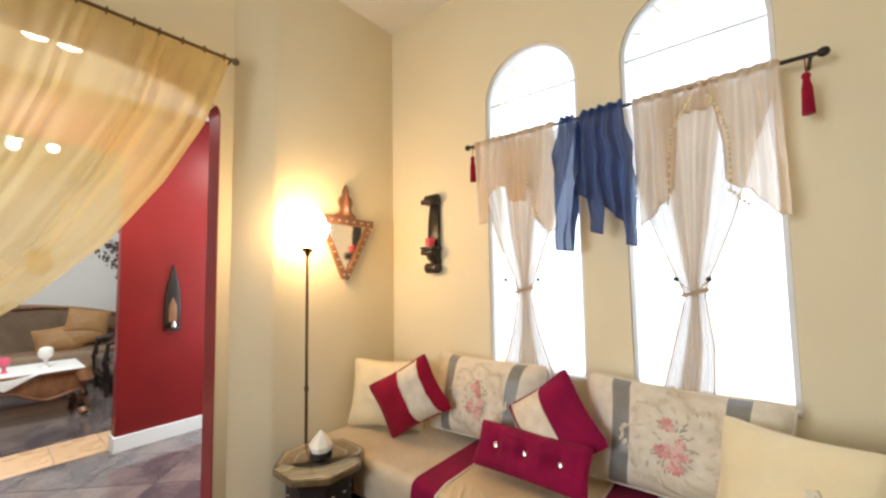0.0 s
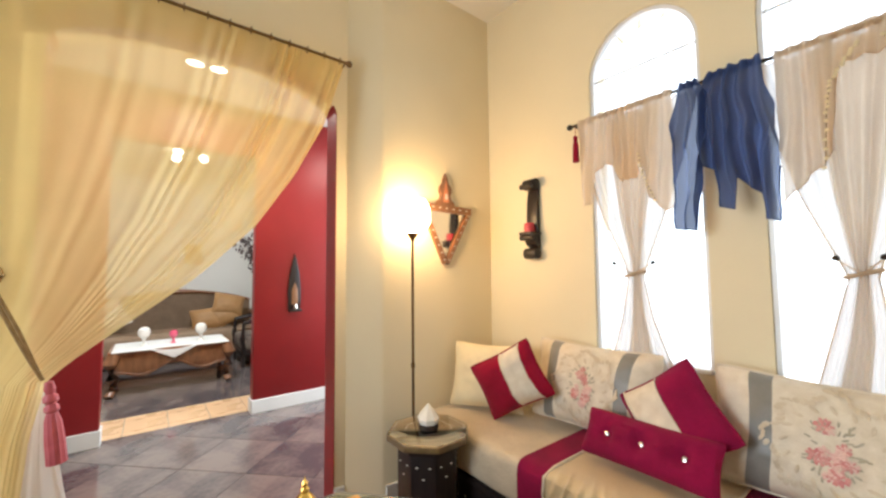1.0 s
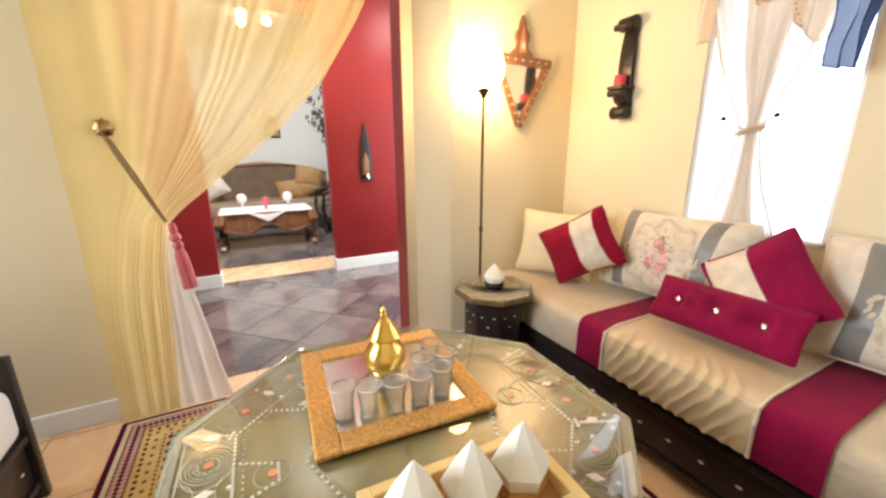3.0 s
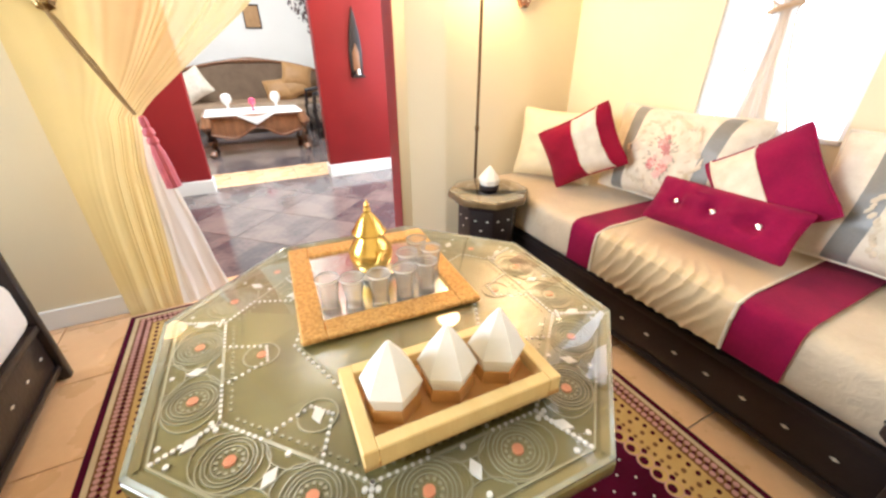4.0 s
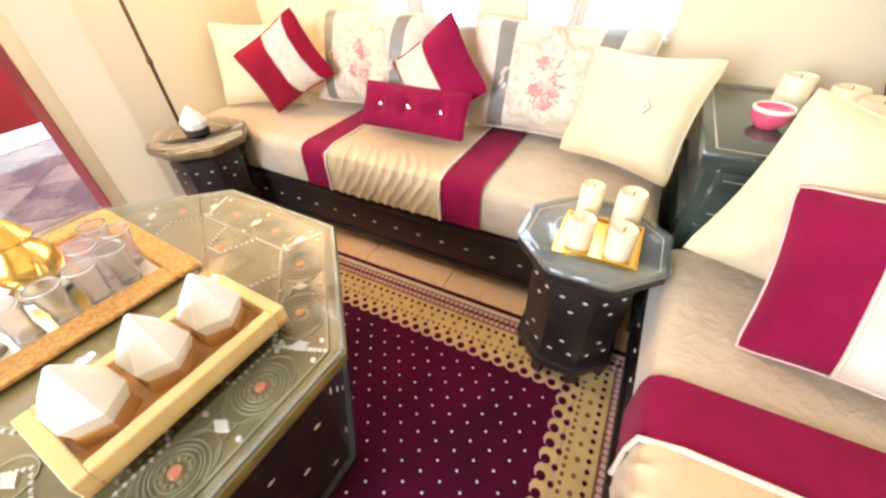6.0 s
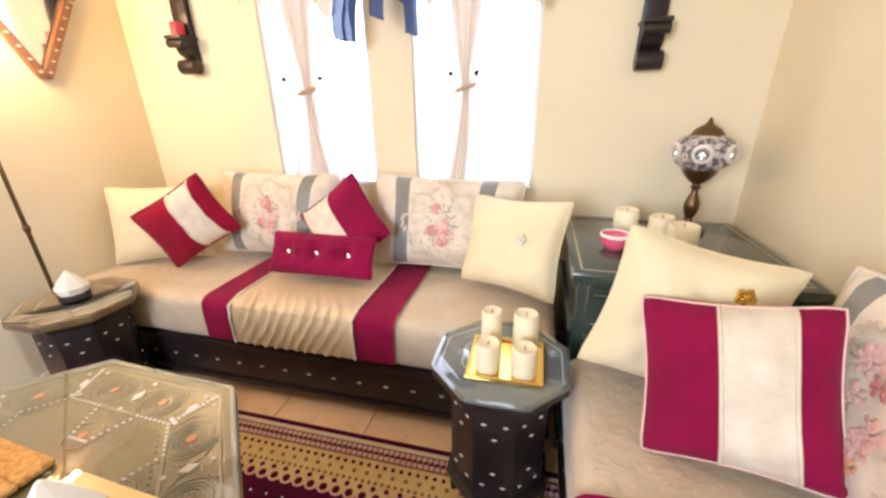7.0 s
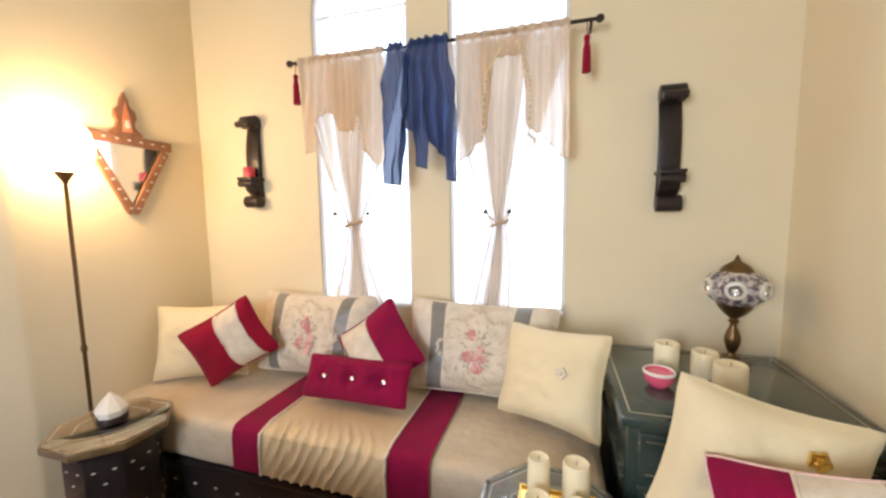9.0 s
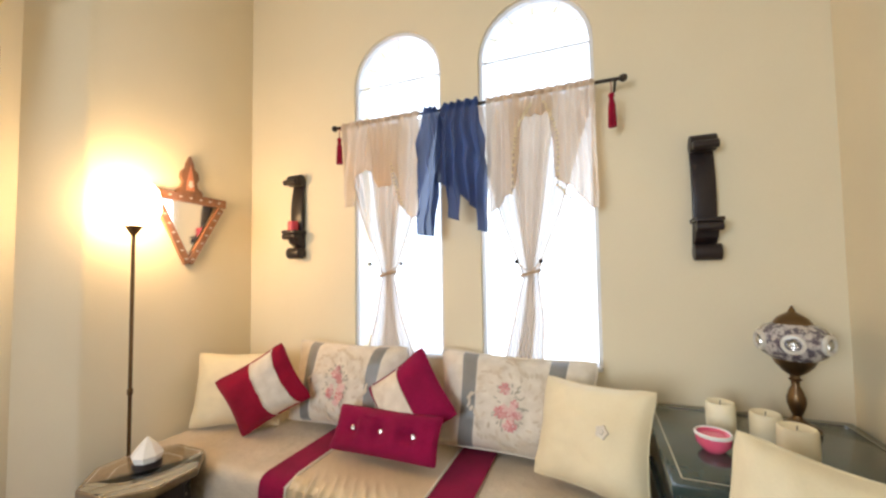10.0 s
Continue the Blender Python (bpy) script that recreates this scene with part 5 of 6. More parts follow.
scroll_bracket(pose(-0.602, W_N, 1.340), "dark carved wooden scroll bracket holding a red candle")
scroll_bracket(pose(1.443, W_N, 1.293), "dark carved wooden scroll bracket, empty, on the wall")
pillar_candle(-0.602, W_N - 0.062, 1.340 + 0.166, 0.030, 0.055, RED_WAX, "short red candle on the carved bracket")

# ---- brass half-shade wall sconce ----
sc = thing("wall_sconce", Matrix.Translation((W_E, 1.685, 1.515)) @ Matrix.Diagonal((0.8, 0.85, 0.85, 1)), "engraved brass half-shade sconce with a scalloped rim", "wall lamp")


def half_lathe(profile, n=28, scallop=0.0):
    bm = bmesh.new()
    rows_ = []
    for k, (r, z) in enumerate(profile):
        row = []
        for i in range(n + 1):
            a = math.pi / 2 + math.pi * i / n
            dz = -scallop * abs(math.sin(a * 10)) if k == 0 else 0
            row.append(bm.verts.new((r * math.cos(a) - 0.001, r * math.sin(a), z + dz)))
        rows_.append(row)
    for a, b in zip(rows_, rows_[1:]):
        for i in range(n):
            bm.faces.new((a[i], a[i + 1], b[i + 1], b[i]))
    bmesh.ops.recalc_face_normals(bm, faces=bm.faces[:])
    bmesh.ops.solidify(bm, geom=bm.faces[:], thickness=0.002)
    return bm


part("shade", half_lathe([(0.135, 0.0), (0.118, 0.028), (0.100, 0.055), (0.088, 0.075), (0.086, 0.095), (0.078, 0.120), (0.055, 0.145), (0.020, 0.158), (0.004, 0.160)], 60, 0.016), BRASS, sc, "engraved brass half shade")
part("rim_band", half_lathe([(0.1365, 0.002), (0.130, 0.014)], 28), BRASS, sc)
part("rim_band", half_lathe([(0.0895, 0.074), (0.0875, 0.094)], 28), BRASS, sc)
part("finial", tube([(-0.012, 0, 0.155), (-0.012, 0, 0.185)], 0.005, 8), BRASS, sc)
part("hanger", tube([(-0.012, 0, 0.180), (-0.002, 0, 0.195)], 0.003, 6), IRON, sc)

# ---- window curtains ----
ROD_Z, ROD_Y = 2.05, W_N - 0.10
rod = thing("curtain_rod", (0, ROD_Y, ROD_Z), "thin dark iron curtain rod with finials across both windows", "curtain rod", "curtain rods")
part("bar", tube([(-0.27, 0, 0), (1.16, 0, 0)], 0.008, 8), IRON, rod)
for x in (-0.275, 1.165):
    part("finial", lathe([(0, -0.018), (0.014, -0.010), (0.017, 0), (0.014, 0.010), (0, 0.018)], 12, m=Matrix.Translation((x, 0, 0))), IRON, rod)
for x in (-0.245, 1.135):
    part("bracket", tube([(x, 0, 0), (x, 0.05, -0.005), (x, 0.099, -0.01)], 0.006, 6), IRON, rod)


def hang_tassel(x, y, z, length, material, label):
    t = thing("tassel", (x, y, z), label, "tassel", "curtain tassels")
    part("loop", tube([(0, 0, 0), (0, 0, -0.05)], 0.002, 5), material, t)
    part("knot", lathe([(0, -0.045), (0.010, -0.050), (0.013, -0.060), (0.009, -0.072), (0.011, -0.075), (0.010, -0.080), (0, -0.08)], 12), material, t)
    part("skirt", lathe([(0, -0.078), (0.010, -0.080), (0.014, -0.10), (0.017, -length), (0, -length)], 18, ripple=0.06, waves=9), material, t)
    return t


hang_tassel(-0.235, ROD_Y - 0.012, ROD_Z - 0.012, 0.19, RED_VELVET, "dark red tassel hanging from the rod's end")
hang_tassel(1.118, ROD_Y - 0.012, ROD_Z - 0.012, 0.19, RED_VELVET, "dark red tassel hanging from the rod's end")


def hourglass(left, right, label, seed, reach):
    c = thing("window_curtain", (0, ROD_Y + 0.025, 0), label, "curtain", "window curtains")
    z_top, z_low = 2.045, 0.56

    def fn(u, v):
        z = z_top + (z_low - z_top) * v
        a, b = lerp_table(-z, left), lerp_table(-z, right)
        wid = b - a
        fold = 0.012 * math.sin(u * 2 * math.pi * 9 + seed) + 0.008 * math.sin(u * 2 * math.pi * 4 + 2 * v + seed)
        return Vector((a + wid * u, fold * min(1.0, 0.25 + wid * 2.0) + 0.01 * noise.noise(Vector((u * 4, v * 5, seed))), z))
    part("drape", sheet(fn, 90, 44), SHEER_WHITE, c, "white voile gathered to a narrow waist")
    part("inner_fold", sheet(lambda u, v: fn(0.30 + 0.42 * u, v) + Vector((0, 0.014, 0)), 40, 44), SWAG_CREAM, c, "cream folds gathered in the middle")
    for u in (0.0, 1.0):
        part("side_hem", tube([fn(u, i / 44) for i in range(45)], 0.0032, 6), SWAG_CREAM, c, "stitched side hem")
    wa, wb = lerp_table(-1.25, left), lerp_table(-1.25, right)
    mid, hw = (wa + wb) / 2, (wb - wa) / 2 + 0.006
    ringp = [(mid + hw * math.cos(2 * math.pi * i / 16), 0.024 * math.sin(2 * math.pi * i / 16), 1.25 + 0.012 * math.cos(2 * math.pi * i / 16)) for i in range(16)]
    part("tie", tube(ringp, 0.008, 6, closed=True), SWAG_CREAM, c, "cloth tie")
    for x in (wa - reach[0], wb + reach[1]):
        part("cord", tube([(mid, -0.02, 1.25), (x, -0.022, 1.298)], 0.003, 5), SWAG_CREAM, c)
        part("knob", lathe([(0, -0.01), (0.009, -0.006), (0.011, 0), (0.008, 0.008), (0, 0.011)], 10, m=Matrix.Translation((x, -0.022, 1.302))), IRON, c, "small dark knob")
    return c


hourglass([(-2.05, -0.25), (-1.80, -0.20), (-1.54, -0.12), (-1.30, -0.015), (-1.24, 0.0), (-1.05, -0.03), (-0.85, -0.09), (-0.56, -0.12)],
          [(-2.05, 0.33), (-1.80, 0.27), (-1.54, 0.18), (-1.30, 0.095), (-1.24, 0.075), (-1.05, 0.11), (-0.85, 0.18), (-0.56, 0.22)], "white voile curtain tied in an hourglass over the first window", 0.4, (0.05, 0.05))
hourglass([(-2.05, 0.50), (-1.80, 0.56), (-1.52, 0.63), (-1.30, 0.71), (-1.24, 0.735), (-1.05, 0.69), (-0.83, 0.635), (-0.56, 0.60)],
          [(-2.05, 1.06), (-1.80, 0.98), (-1.52, 0.90), (-1.30, 0.815), (-1.24, 0.80), (-1.05, 0.82), (-0.83, 0.81), (-0.56, 0.82)], "white voile curtain tied in an hourglass over the second window", 1.7, (0.022, 0.014))


def swag(edge, material, label, y_off, seed, west_side=None, east_side=None):
    """A scarf thrown over the rod; edge gives the height of its lower hem along the rod."""
    s = thing("curtain_swag", (0, ROD_Y - y_off, 0), label, "valance", "curtain swags")
    x0, x1 = edge[0][0], edge[-1][0]
    deep = 0.034 if material is SWAG_BLUE else 0.018

    def fn(u, v):
        x = x0 + (x1 - x0) * u
        low = lerp_table(x, edge)
        if west_side:
            a, b = lerp_table(v, west_side), lerp_table(v, east_side)
            x = a + (b - a) * u
        z = ROD_Z + 0.012 - (ROD_Z + 0.012 - low) * v
        y = -0.006 - deep * math.sin(u * 2 * math.pi * (x1 - x0) * 22 + seed + 1.5 * v + 5 * noise.noise(Vector((x * 6, z * 1.5, seed + 9)))) * (0.4 + v * 0.6) - 0.03 * v * noise.noise(Vector((x * 11, z * 9, seed)))
        y -= 0.012 * math.exp(-((v - 0.06) / 0.06) ** 2)
        return Vector((x + 0.008 * v * noise.noise(Vector((x * 14, z * 9, seed + 5))), y, z + 0.006 * noise.noise(Vector((x * 40, 0, seed))) * (1 if v < 0.05 else 0)))
    part("cloth", sheet(fn, 110, 26), material, s)
    part("hem", tube([fn(i / 110, 1.0) for i in range(111)], 0.0025, 5), material, s, "rolled hem")
    xa, xb = (west_side[0][1], east_side[0][1]) if west_side else (x0, x1)
    part("rod_pocket", tube([(xa + 0.004, 0.004, ROD_Z), ((xa + xb) / 2, 0.004, ROD_Z), (xb - 0.004, 0.004, ROD_Z)], 0.0125, 10), material, s, "cloth rolled over the rod")
    return s


swag([(-0.205, 1.66), (-0.185, 1.60), (-0.135, 1.62), (-0.115, 1.76), (-0.07, 1.80), (-0.02, 1.78), (0.0, 1.70), (0.07, 1.70), (0.10, 1.78), (0.14, 1.60), (0.20, 1.53), (0.245, 1.56)], SWAG_CREAM, "cream voile scarf swag over the rod", 0.012, 0.3)
swag([(0.59, 1.50), (0.66, 1.58), (0.72, 1.65), (0.735, 1.86), (0.76, 1.95), (0.86, 1.95), (0.885, 1.84), (0.89, 1.66), (0.95, 1.62), (1.03, 1.52), (1.055, 1.52)], SWAG_CREAM, "cream voile scarf swag with beaded edges over the rod", 0.012, 2.2)
swag([(0.232, 1.66), (0.245, 1.44), (0.330, 1.43), (0.345, 1.66), (0.362, 1.70)], SWAG_BLUE, "slate blue voile scarf tail thrown over the rod", 0.026, 4.0,
     [(0.0, 0.280), (0.25, 0.262), (0.42, 0.236), (0.5, 0.252), (1.0, 0.244)], [(0.0, 0.345), (0.22, 0.385), (0.7, 0.375), (1.0, 0.345)])
swag([(0.362, 1.68), (0.405, 1.66), (0.410, 1.51), (0.455, 1.50), (0.462, 1.62), (0.490, 1.58), (0.528, 1.55), (0.540, 1.45), (0.575, 1.44), (0.580, 1.64)], SWAG_BLUE, "slate blue voile scarf with ragged tails between the windows", 0.030, 5.3,
     [(0.0, 0.384), (0.20, 0.340), (0.7, 0.345), (1.0, 0.366)], [(0.0, 0.556), (0.25, 0.560), (0.45, 0.586), (0.6, 0.572), (1.0, 0.592)])
trim = thing("bead_trim", (0, ROD_Y - 0.045, 0), "strings of small cream pompoms along the swag edges", "trim")
first = None
for line, n in (([(0.795, 1.985), (0.765, 1.94), (0.728, 1.88), (0.716, 1.78), (0.706, 1.60)], 24), ([(0.850, 1.985), (0.880, 1.92), (0.902, 1.84), (0.904, 1.74), (0.901, 1.62), (0.945, 1.565)], 26),
                ([(0.104, 1.80), (0.118, 1.72), (0.140, 1.65), (0.172, 1.575)], 13)):
    part("string", tube([(x, 0, z) for x, z in line], 0.0015, 5), CORD, trim)
    for i in range(n):
        f = i / (n - 1) * (len(line) - 1)
        k = min(int(f), len(line) - 2)
        (xa, za), (xb, zb) = line[k], line[k + 1]
        p = (xa + (xb - xa) * (f - k) + 0.003 * math.sin(i * 2.1), -0.004, za + (zb - za) * (f - k))
        if first is None:
            bm = bmesh.new()
            bmesh.ops.create_icosphere(bm, subdivisions=1, radius=0.0072)
            first = part("pompom", bm, CREAM_CLOTH, trim)
            first.location = p
        else:
            clone(first, "pompom", Matrix.Translation(p), trim)

# ---- doorway curtain ----
DROD_Z, DX = 2.44, -1.05
drod = thing("curtain_rod", (DX, 0, DROD_Z), "thin bronze curtain rod over the doorway", "curtain rod", "curtain rods")
part("bar", tube([(0, 0.02, 0), (0, 1.525, 0)], 0.008, 8), BRONZE, drod)
for y in (0.012, 1.535):
    part("finial", lathe([(0, -0.022), (0.014, -0.014), (0.019, 0), (0.014, 0.012), (0, 0.022)], 12, m=Matrix.Translation((0, y, 0))), BRONZE, drod)
for y in (0.06, 1.515):
    part("bracket", tube([(0, y, 0), (-0.05, y, -0.006), (-0.099, y, -0.01)], 0.006, 6), BRONZE, drod)

RIGHT = [(-2.46, 1.51), (-2.40, 1.50), (-2.07, 1.40), (-1.77, 1.25), (-1.49, 1.07), (-1.26, 0.85), (-1.04, 0.57), (-0.96, 0.47), (-0.90, 0.405), (-0.80, 0.42), (-0.58, 0.45), (-0.23, 0.50), (0.0, 0.54)]
dc = thing("doorway_curtain", (DX, 0, 0), "sheer cream voile curtain swept aside with a cord across the doorway", "curtain")


def door_cloth(u, v):
    z = 2.462 - 2.440 * v
    b = lerp_table(-z, RIGHT if z > 0.9 else [(-0.9, 0.405), (-0.7, 0.365), (0.0, 0.310)])
    a = 0.10
    near = math.exp(-((z - 0.90) / 0.28) ** 2)
    uu = u ** (1.0 - 0.35 * near)
    y = a + (b - a) * uu
    amp = (0.003 + 0.014 * abs(noise.noise(Vector((u * 7, v * 0.8, 4))))) * (0.35 + 0.65 * u)
    fold = amp * math.sin(2 * math.pi * (13 * u ** 1.7 + 3.0 * noise.noise(Vector((u * 5, v * 0.9, 1)))))
    fold += 0.016 * math.sin(2 * math.pi * 4 * u ** 1.5 + 1) * v
    fold *= 1.0 + 0.9 * max(0.0, min(1.0, (z - 1.1) * 1.5)) * u
    tie = 0.03 * near * u
    fold *= max(0.10, min(1.0, (b - a) / 1.2)) * (0.25 + 0.75 * min(1.0, u * 1.8))
    return Vector((-0.012 + fold * (1 - 0.5 * near) + tie - 0.02 * math.exp(-((v - 0.0) / 0.012) ** 2), y, z))


part("drape", sheet(door_cloth, 200, 70), SHEER_CREAM, dc, "sheer cream voile")


def gathered(u, v):
    """The bunched lower end of the curtain, several layers deep, hanging below the cord."""
    z = 0.885 - 0.868 * v
    a = 0.375 - 0.075 * v ** 0.6
    b = lerp_table(-z, RIGHT) - 0.006
    fold = 0.022 * (b - a) * math.sin(2 * math.pi * (3 * u + 0.5 * noise.noise(Vector((u * 4, v * 1.5, 7))))) * (0.35 + 0.65 * v)
    return Vector((-0.022 + fold + 0.03 * math.exp(-(v / 0.2) ** 2) * u, a + (b - a) * u + 0.008 * noise.noise(Vector((u * 6, v * 4, 2))), z))


part("gathered_end", sheet(gathered, 70, 40), SHEER_CREAM_LIT, dc, "bunched lower end below the cord, hall light put into its whiter colour")
bm = bmesh.new()
for i in range(16):
    y = 0.14 + 1.34 * i / 15
    disc = [(DX * 0 + 0.016 * math.cos(2 * math.pi * k / 12), y, DROD_Z + 0.016 * math.sin(2 * math.pi * k / 12)) for k in range(12)]
    r = part("ring", tube(disc, 0.0025, 5, closed=True), BRONZE, dc)

tb = thing("curtain_tieback", (X_D, 0.25, 1.27), "brass rosette hook with a twisted gold cord holding the curtain", "tieback")
part("stem", tube([(0.0, 0, 0), (0.085, 0, 0)], 0.007, 8), BRASS, tb)
part("rosette", lathe([(0, -0.008), (0.030, -0.006), (0.036, 0.0), (0.028, 0.010), (0.018, 0.014), (0.012, 0.022), (0, 0.026)], 24, m=Matrix.Translation((0.085, 0, 0)) @ pose(0, 0, 0, 0, 90, 0), ripple=0.08, waves=8), BRASS, tb, "petalled brass rosette")
cord = [(0.10, 0.0, -0.03), (0.135, 0.035, -0.11), (0.150, 0.075, -0.20), (0.160, 0.115, -0.29), (0.165, 0.15, -0.362)]
part("cord", tube(cord, 0.0065, 8), CORD, tb, "twisted gold cord")
part("cord", tube([(p[0] - 0.02, p[1] + 0.008 * math.sin(i), p[2] + 0.004) for i, p in enumerate(cord)], 0.0055, 8), CORD, tb, "twisted gold cord")
tas = thing("tassel", (-0.985, 0.415, 0.905), "long rose-red tassel with turned head on the curtain cord", "tassel", "curtain tassels")
ROSE_SILK = mat("rose_silk", (0.55, 0.11, 0.14), 0.5, 0, (0.42, 0.07, 0.09), 30, 160, 0.3, sheen=0.2)
TM = pose(0, 0, 0, 6, 0, 0)
part("head", lathe([(0, 0), (0.012, -0.005), (0.016, -0.03), (0.012, -0.045), (0.02, -0.055), (0.021, -0.07), (0.013, -0.08), (0.02, -0.09), (0.021, -0.102), (0.014, -0.112), (0, -0.112)], 16, m=TM), ROSE_SILK, tas, "turned rose-red head")
part("skirt", lathe([(0, -0.108), (0.015, -0.112), (0.022, -0.14), (0.026, -0.20), (0.027, -0.285), (0, -0.285)], 24, m=TM, ripple=0.05, waves=12), ROSE_SILK, tas, "rose-red silk fringe")
sw = thing("light_switch", (X_D, 0.23, 1.03), "ivory light switch plate on the cream wall", "light switch")
part("plate", box(0.0, 0.007, -0.05, 0.05, -0.06, 0.06, 0.002), PLASTIC, sw)
for y in (-0.022, 0.022):
    part("rocker", box(0.007, 0.011, y - 0.012, y + 0.012, -0.03, 0.03, 0.002), PLASTIC, sw)

# ---- hall ----
dec = thing("wall_carving", (X_H, 1.805, 0.90), "tall pointed dark wood wall carving on the red wall", "wall ornament")
part("panel", prism([(-0.055, 0.0), (0.055, 0.0), (0.06, 0.20), (0.045, 0.36), (0.02, 0.48), (0.0, 0.56), (-0.02, 0.48), (-0.045, 0.36), (-0.06, 0.20)], 0.002, 0.024, 0.004, m=UPRIGHT), DARK_WOOD, dec)
part("shelf", prism([(-0.055, 0.0), (0.055, 0.0), (0.055, 0.02), (-0.055, 0.02)], 0.022, 0.085, 0.003, m=UPRIGHT), DARK_WOOD, dec)
part("niche", prism([(-0.03, 0.06), (0.03, 0.06), (0.03, 0.20), (0.0, 0.28), (-0.03, 0.20)], 0.022, 0.030, 0.002, m=UPRIGHT), BROWN_WOOD, dec)
part("boss", lathe([(0, 0), (0.018, 0), (0.022, 0.02), (0.012, 0.05), (0, 0.055)], 12, m=Matrix.Translation((0.055, 0.0, 0.02))), SILVER, dec, "small silvery pot")


def ceiling_light(x, y, z):
    c = thing("ceiling_light", (x, y, z), "round recessed ceiling light, lit", "ceiling light", "ceiling lights")
    part("trim_ring", lathe([(0.055, 0), (0.075, 0), (0.076, -0.004), (0.058, -0.008), (0.055, 0)], 24), WHITE_TRIM, c)
    part("lens", lathe([(0, -0.003), (0.055, -0.003)], 24), CEIL_GLOW, c, "glowing lens", smooth=False)
    area_lamp("ceiling_lamp_light", Matrix.Translation((x, y, z - 0.02)), 0.11, 0.11, HALL_W, (1.0, 0.86, 0.66))


for x, y in ((-2.30, 0.90), (-2.30, 1.05), (-2.05, 2.3)):
    ceiling_light(x, y, HT)

# ---- far sitting room ----
ch = thing("ceiling_lamp", (-4.6, 1.0, HT), "three-globe ceiling lamp, lit, in the far sitting room", "ceiling lamp")
part("rose", lathe([(0, 0), (0.09, 0), (0.085, -0.015), (0.03, -0.03), (0, -0.03)], 20), BRASS, ch)
for k in range(3):
    a = 2 * math.pi * k / 3 + math.pi / 2
    p = Vector((0.18 * math.cos(a), 0.18 * math.sin(a), -0.10))
    part("arm", tube([(0, 0, -0.02), (p.x * 0.6, p.y * 0.6, -0.03), (p.x, p.y, -0.06)], 0.006, 6), BRASS, ch)
    bm = bmesh.new()
    bmesh.ops.create_uvsphere(bm, u_segments=16, v_segments=10, radius=0.05, matrix=Matrix.Translation(p))
    part("globe", bm, CEIL_GLOW, ch, "glowing globe")
# added fill lamp, apart from the globes, that lights the furniture fronts
area_lamp("sitting_room_fill", look((-3.55, 0.9, HT - 0.12), (-5.4, 0.95, 0.6)), 1.0, 0.5, FAR_FILL_W, (1.0, 0.95, 0.86))

ct = thing("coffee_table", (-4.62, 0.93, 0.012), "carved walnut coffee table with curved legs under lace", "table")
part("top", box(-0.33, 0.33, -0.56, 0.56, 0.42, 0.455, 0.012, seg=2), BROWN_WOOD, ct)
for s in (-1, 1):
    low = [(-0.50 + i / 24, 0.215 + 0.038 * math.cos(i / 24 * math.pi * 4) - 0.03 * math.cos(i / 24 * math.pi * 2)) for i in range(25)]
    x = 0.285 if s > 0 else -0.307
    part("apron", prism(low + [(0.50, 0.419), (-0.50, 0.419)], x, x + 0.022, 0.003, m=UPRIGHT), BROWN_WOOD, ct, "scalloped carved apron")
    part("carving", tube([(x + (0.024 if s > 0 else -0.002), y, z + 0.022) for y, z in low], 0.008, 6), BROWN_WOOD, ct, "carved moulding along the apron")
    part("apron", box(-0.28, 0.28, s * 0.50 - 0.01, s * 0.50 + 0.01, 0.22, 0.42, 0.004), BROWN_WOOD, ct)
    for e in (-1, 1):
        x, y = s * 0.285, e * 0.51
        part("leg", tube([(x, y, 0.42), (x * 1.10, y * 1.06, 0.33), (x * 1.05, y * 1.03, 0.18), (x * 1.02, y * 1.01, 0.06), (x * 1.14, y * 1.06, 0.006)], [0.058, 0.066, 0.048, 0.034, 0.042], 12), BROWN_WOOD, ct, "curved cabriole leg")
cloth = thing("lace_cloth", (-4.62, 0.93, 0.467), "white lace cloth on the coffee table", "tablecloth")


def lace(u, v):
    x, y = -0.31 + 0.68 * u, -0.53 + 1.06 * v
    drop = 0.0
    if x > 0.325:
        drop = (x - 0.325) * (0.5 + 5 * max(0.0, 1 - abs(v - 0.5) * 5))
        x = 0.336
    return Vector((x, y, 0.002 - drop * 0.5 + 0.001 * noise.noise(Vector((u * 9, v * 9, 0)))))


bm = sheet(lace, 26, 30)
part("cloth", bm, LACE, cloth)
for y, s in ((0.66, 0.82), (1.20, 0.82), (0.93, 0.6)):
    g = thing("goblet_candle", (-4.55, y, 0.47), "white globe candle holder on the lace cloth" if s > 0.7 else "small pink candle holder on the lace cloth", "candle holder", "goblet candles")
    part("stem", lathe([(0, 0), (0.045 * s, 0), (0.04 * s, 0.01), (0.014, 0.03 * s), (0.014, 0.08 * s), (0.03 * s, 0.10 * s), (0, 0.10 * s)], 14), WHITE_WAX if s > 0.7 else PINK_GLASS, g)
    part("globe", lathe([(0.02 * s, 0.10 * s), (0.06 * s, 0.13 * s), (0.075 * s, 0.18 * s), (0.06 * s, 0.23 * s), (0.03 * s, 0.25 * s), (0, 0.245 * s)], 16), WHITE_WAX if s > 0.7 else PINK_GLASS, g)

fs = thing("carved_sofa", (-6.05, 1.05, 0), "taupe upholstered sofa with a carved wooden crest", "sofa")
part("seat", box(-0.30, 0.38, -1.0, 1.0, 0.20, 0.44, 0.05, seg=3), UPHOLSTERY, fs)
part("seat_rail", box(-0.32, 0.395, -1.04, 1.04, 0.12, 0.215, 0.012, seg=2), BROWN_WOOD, fs)


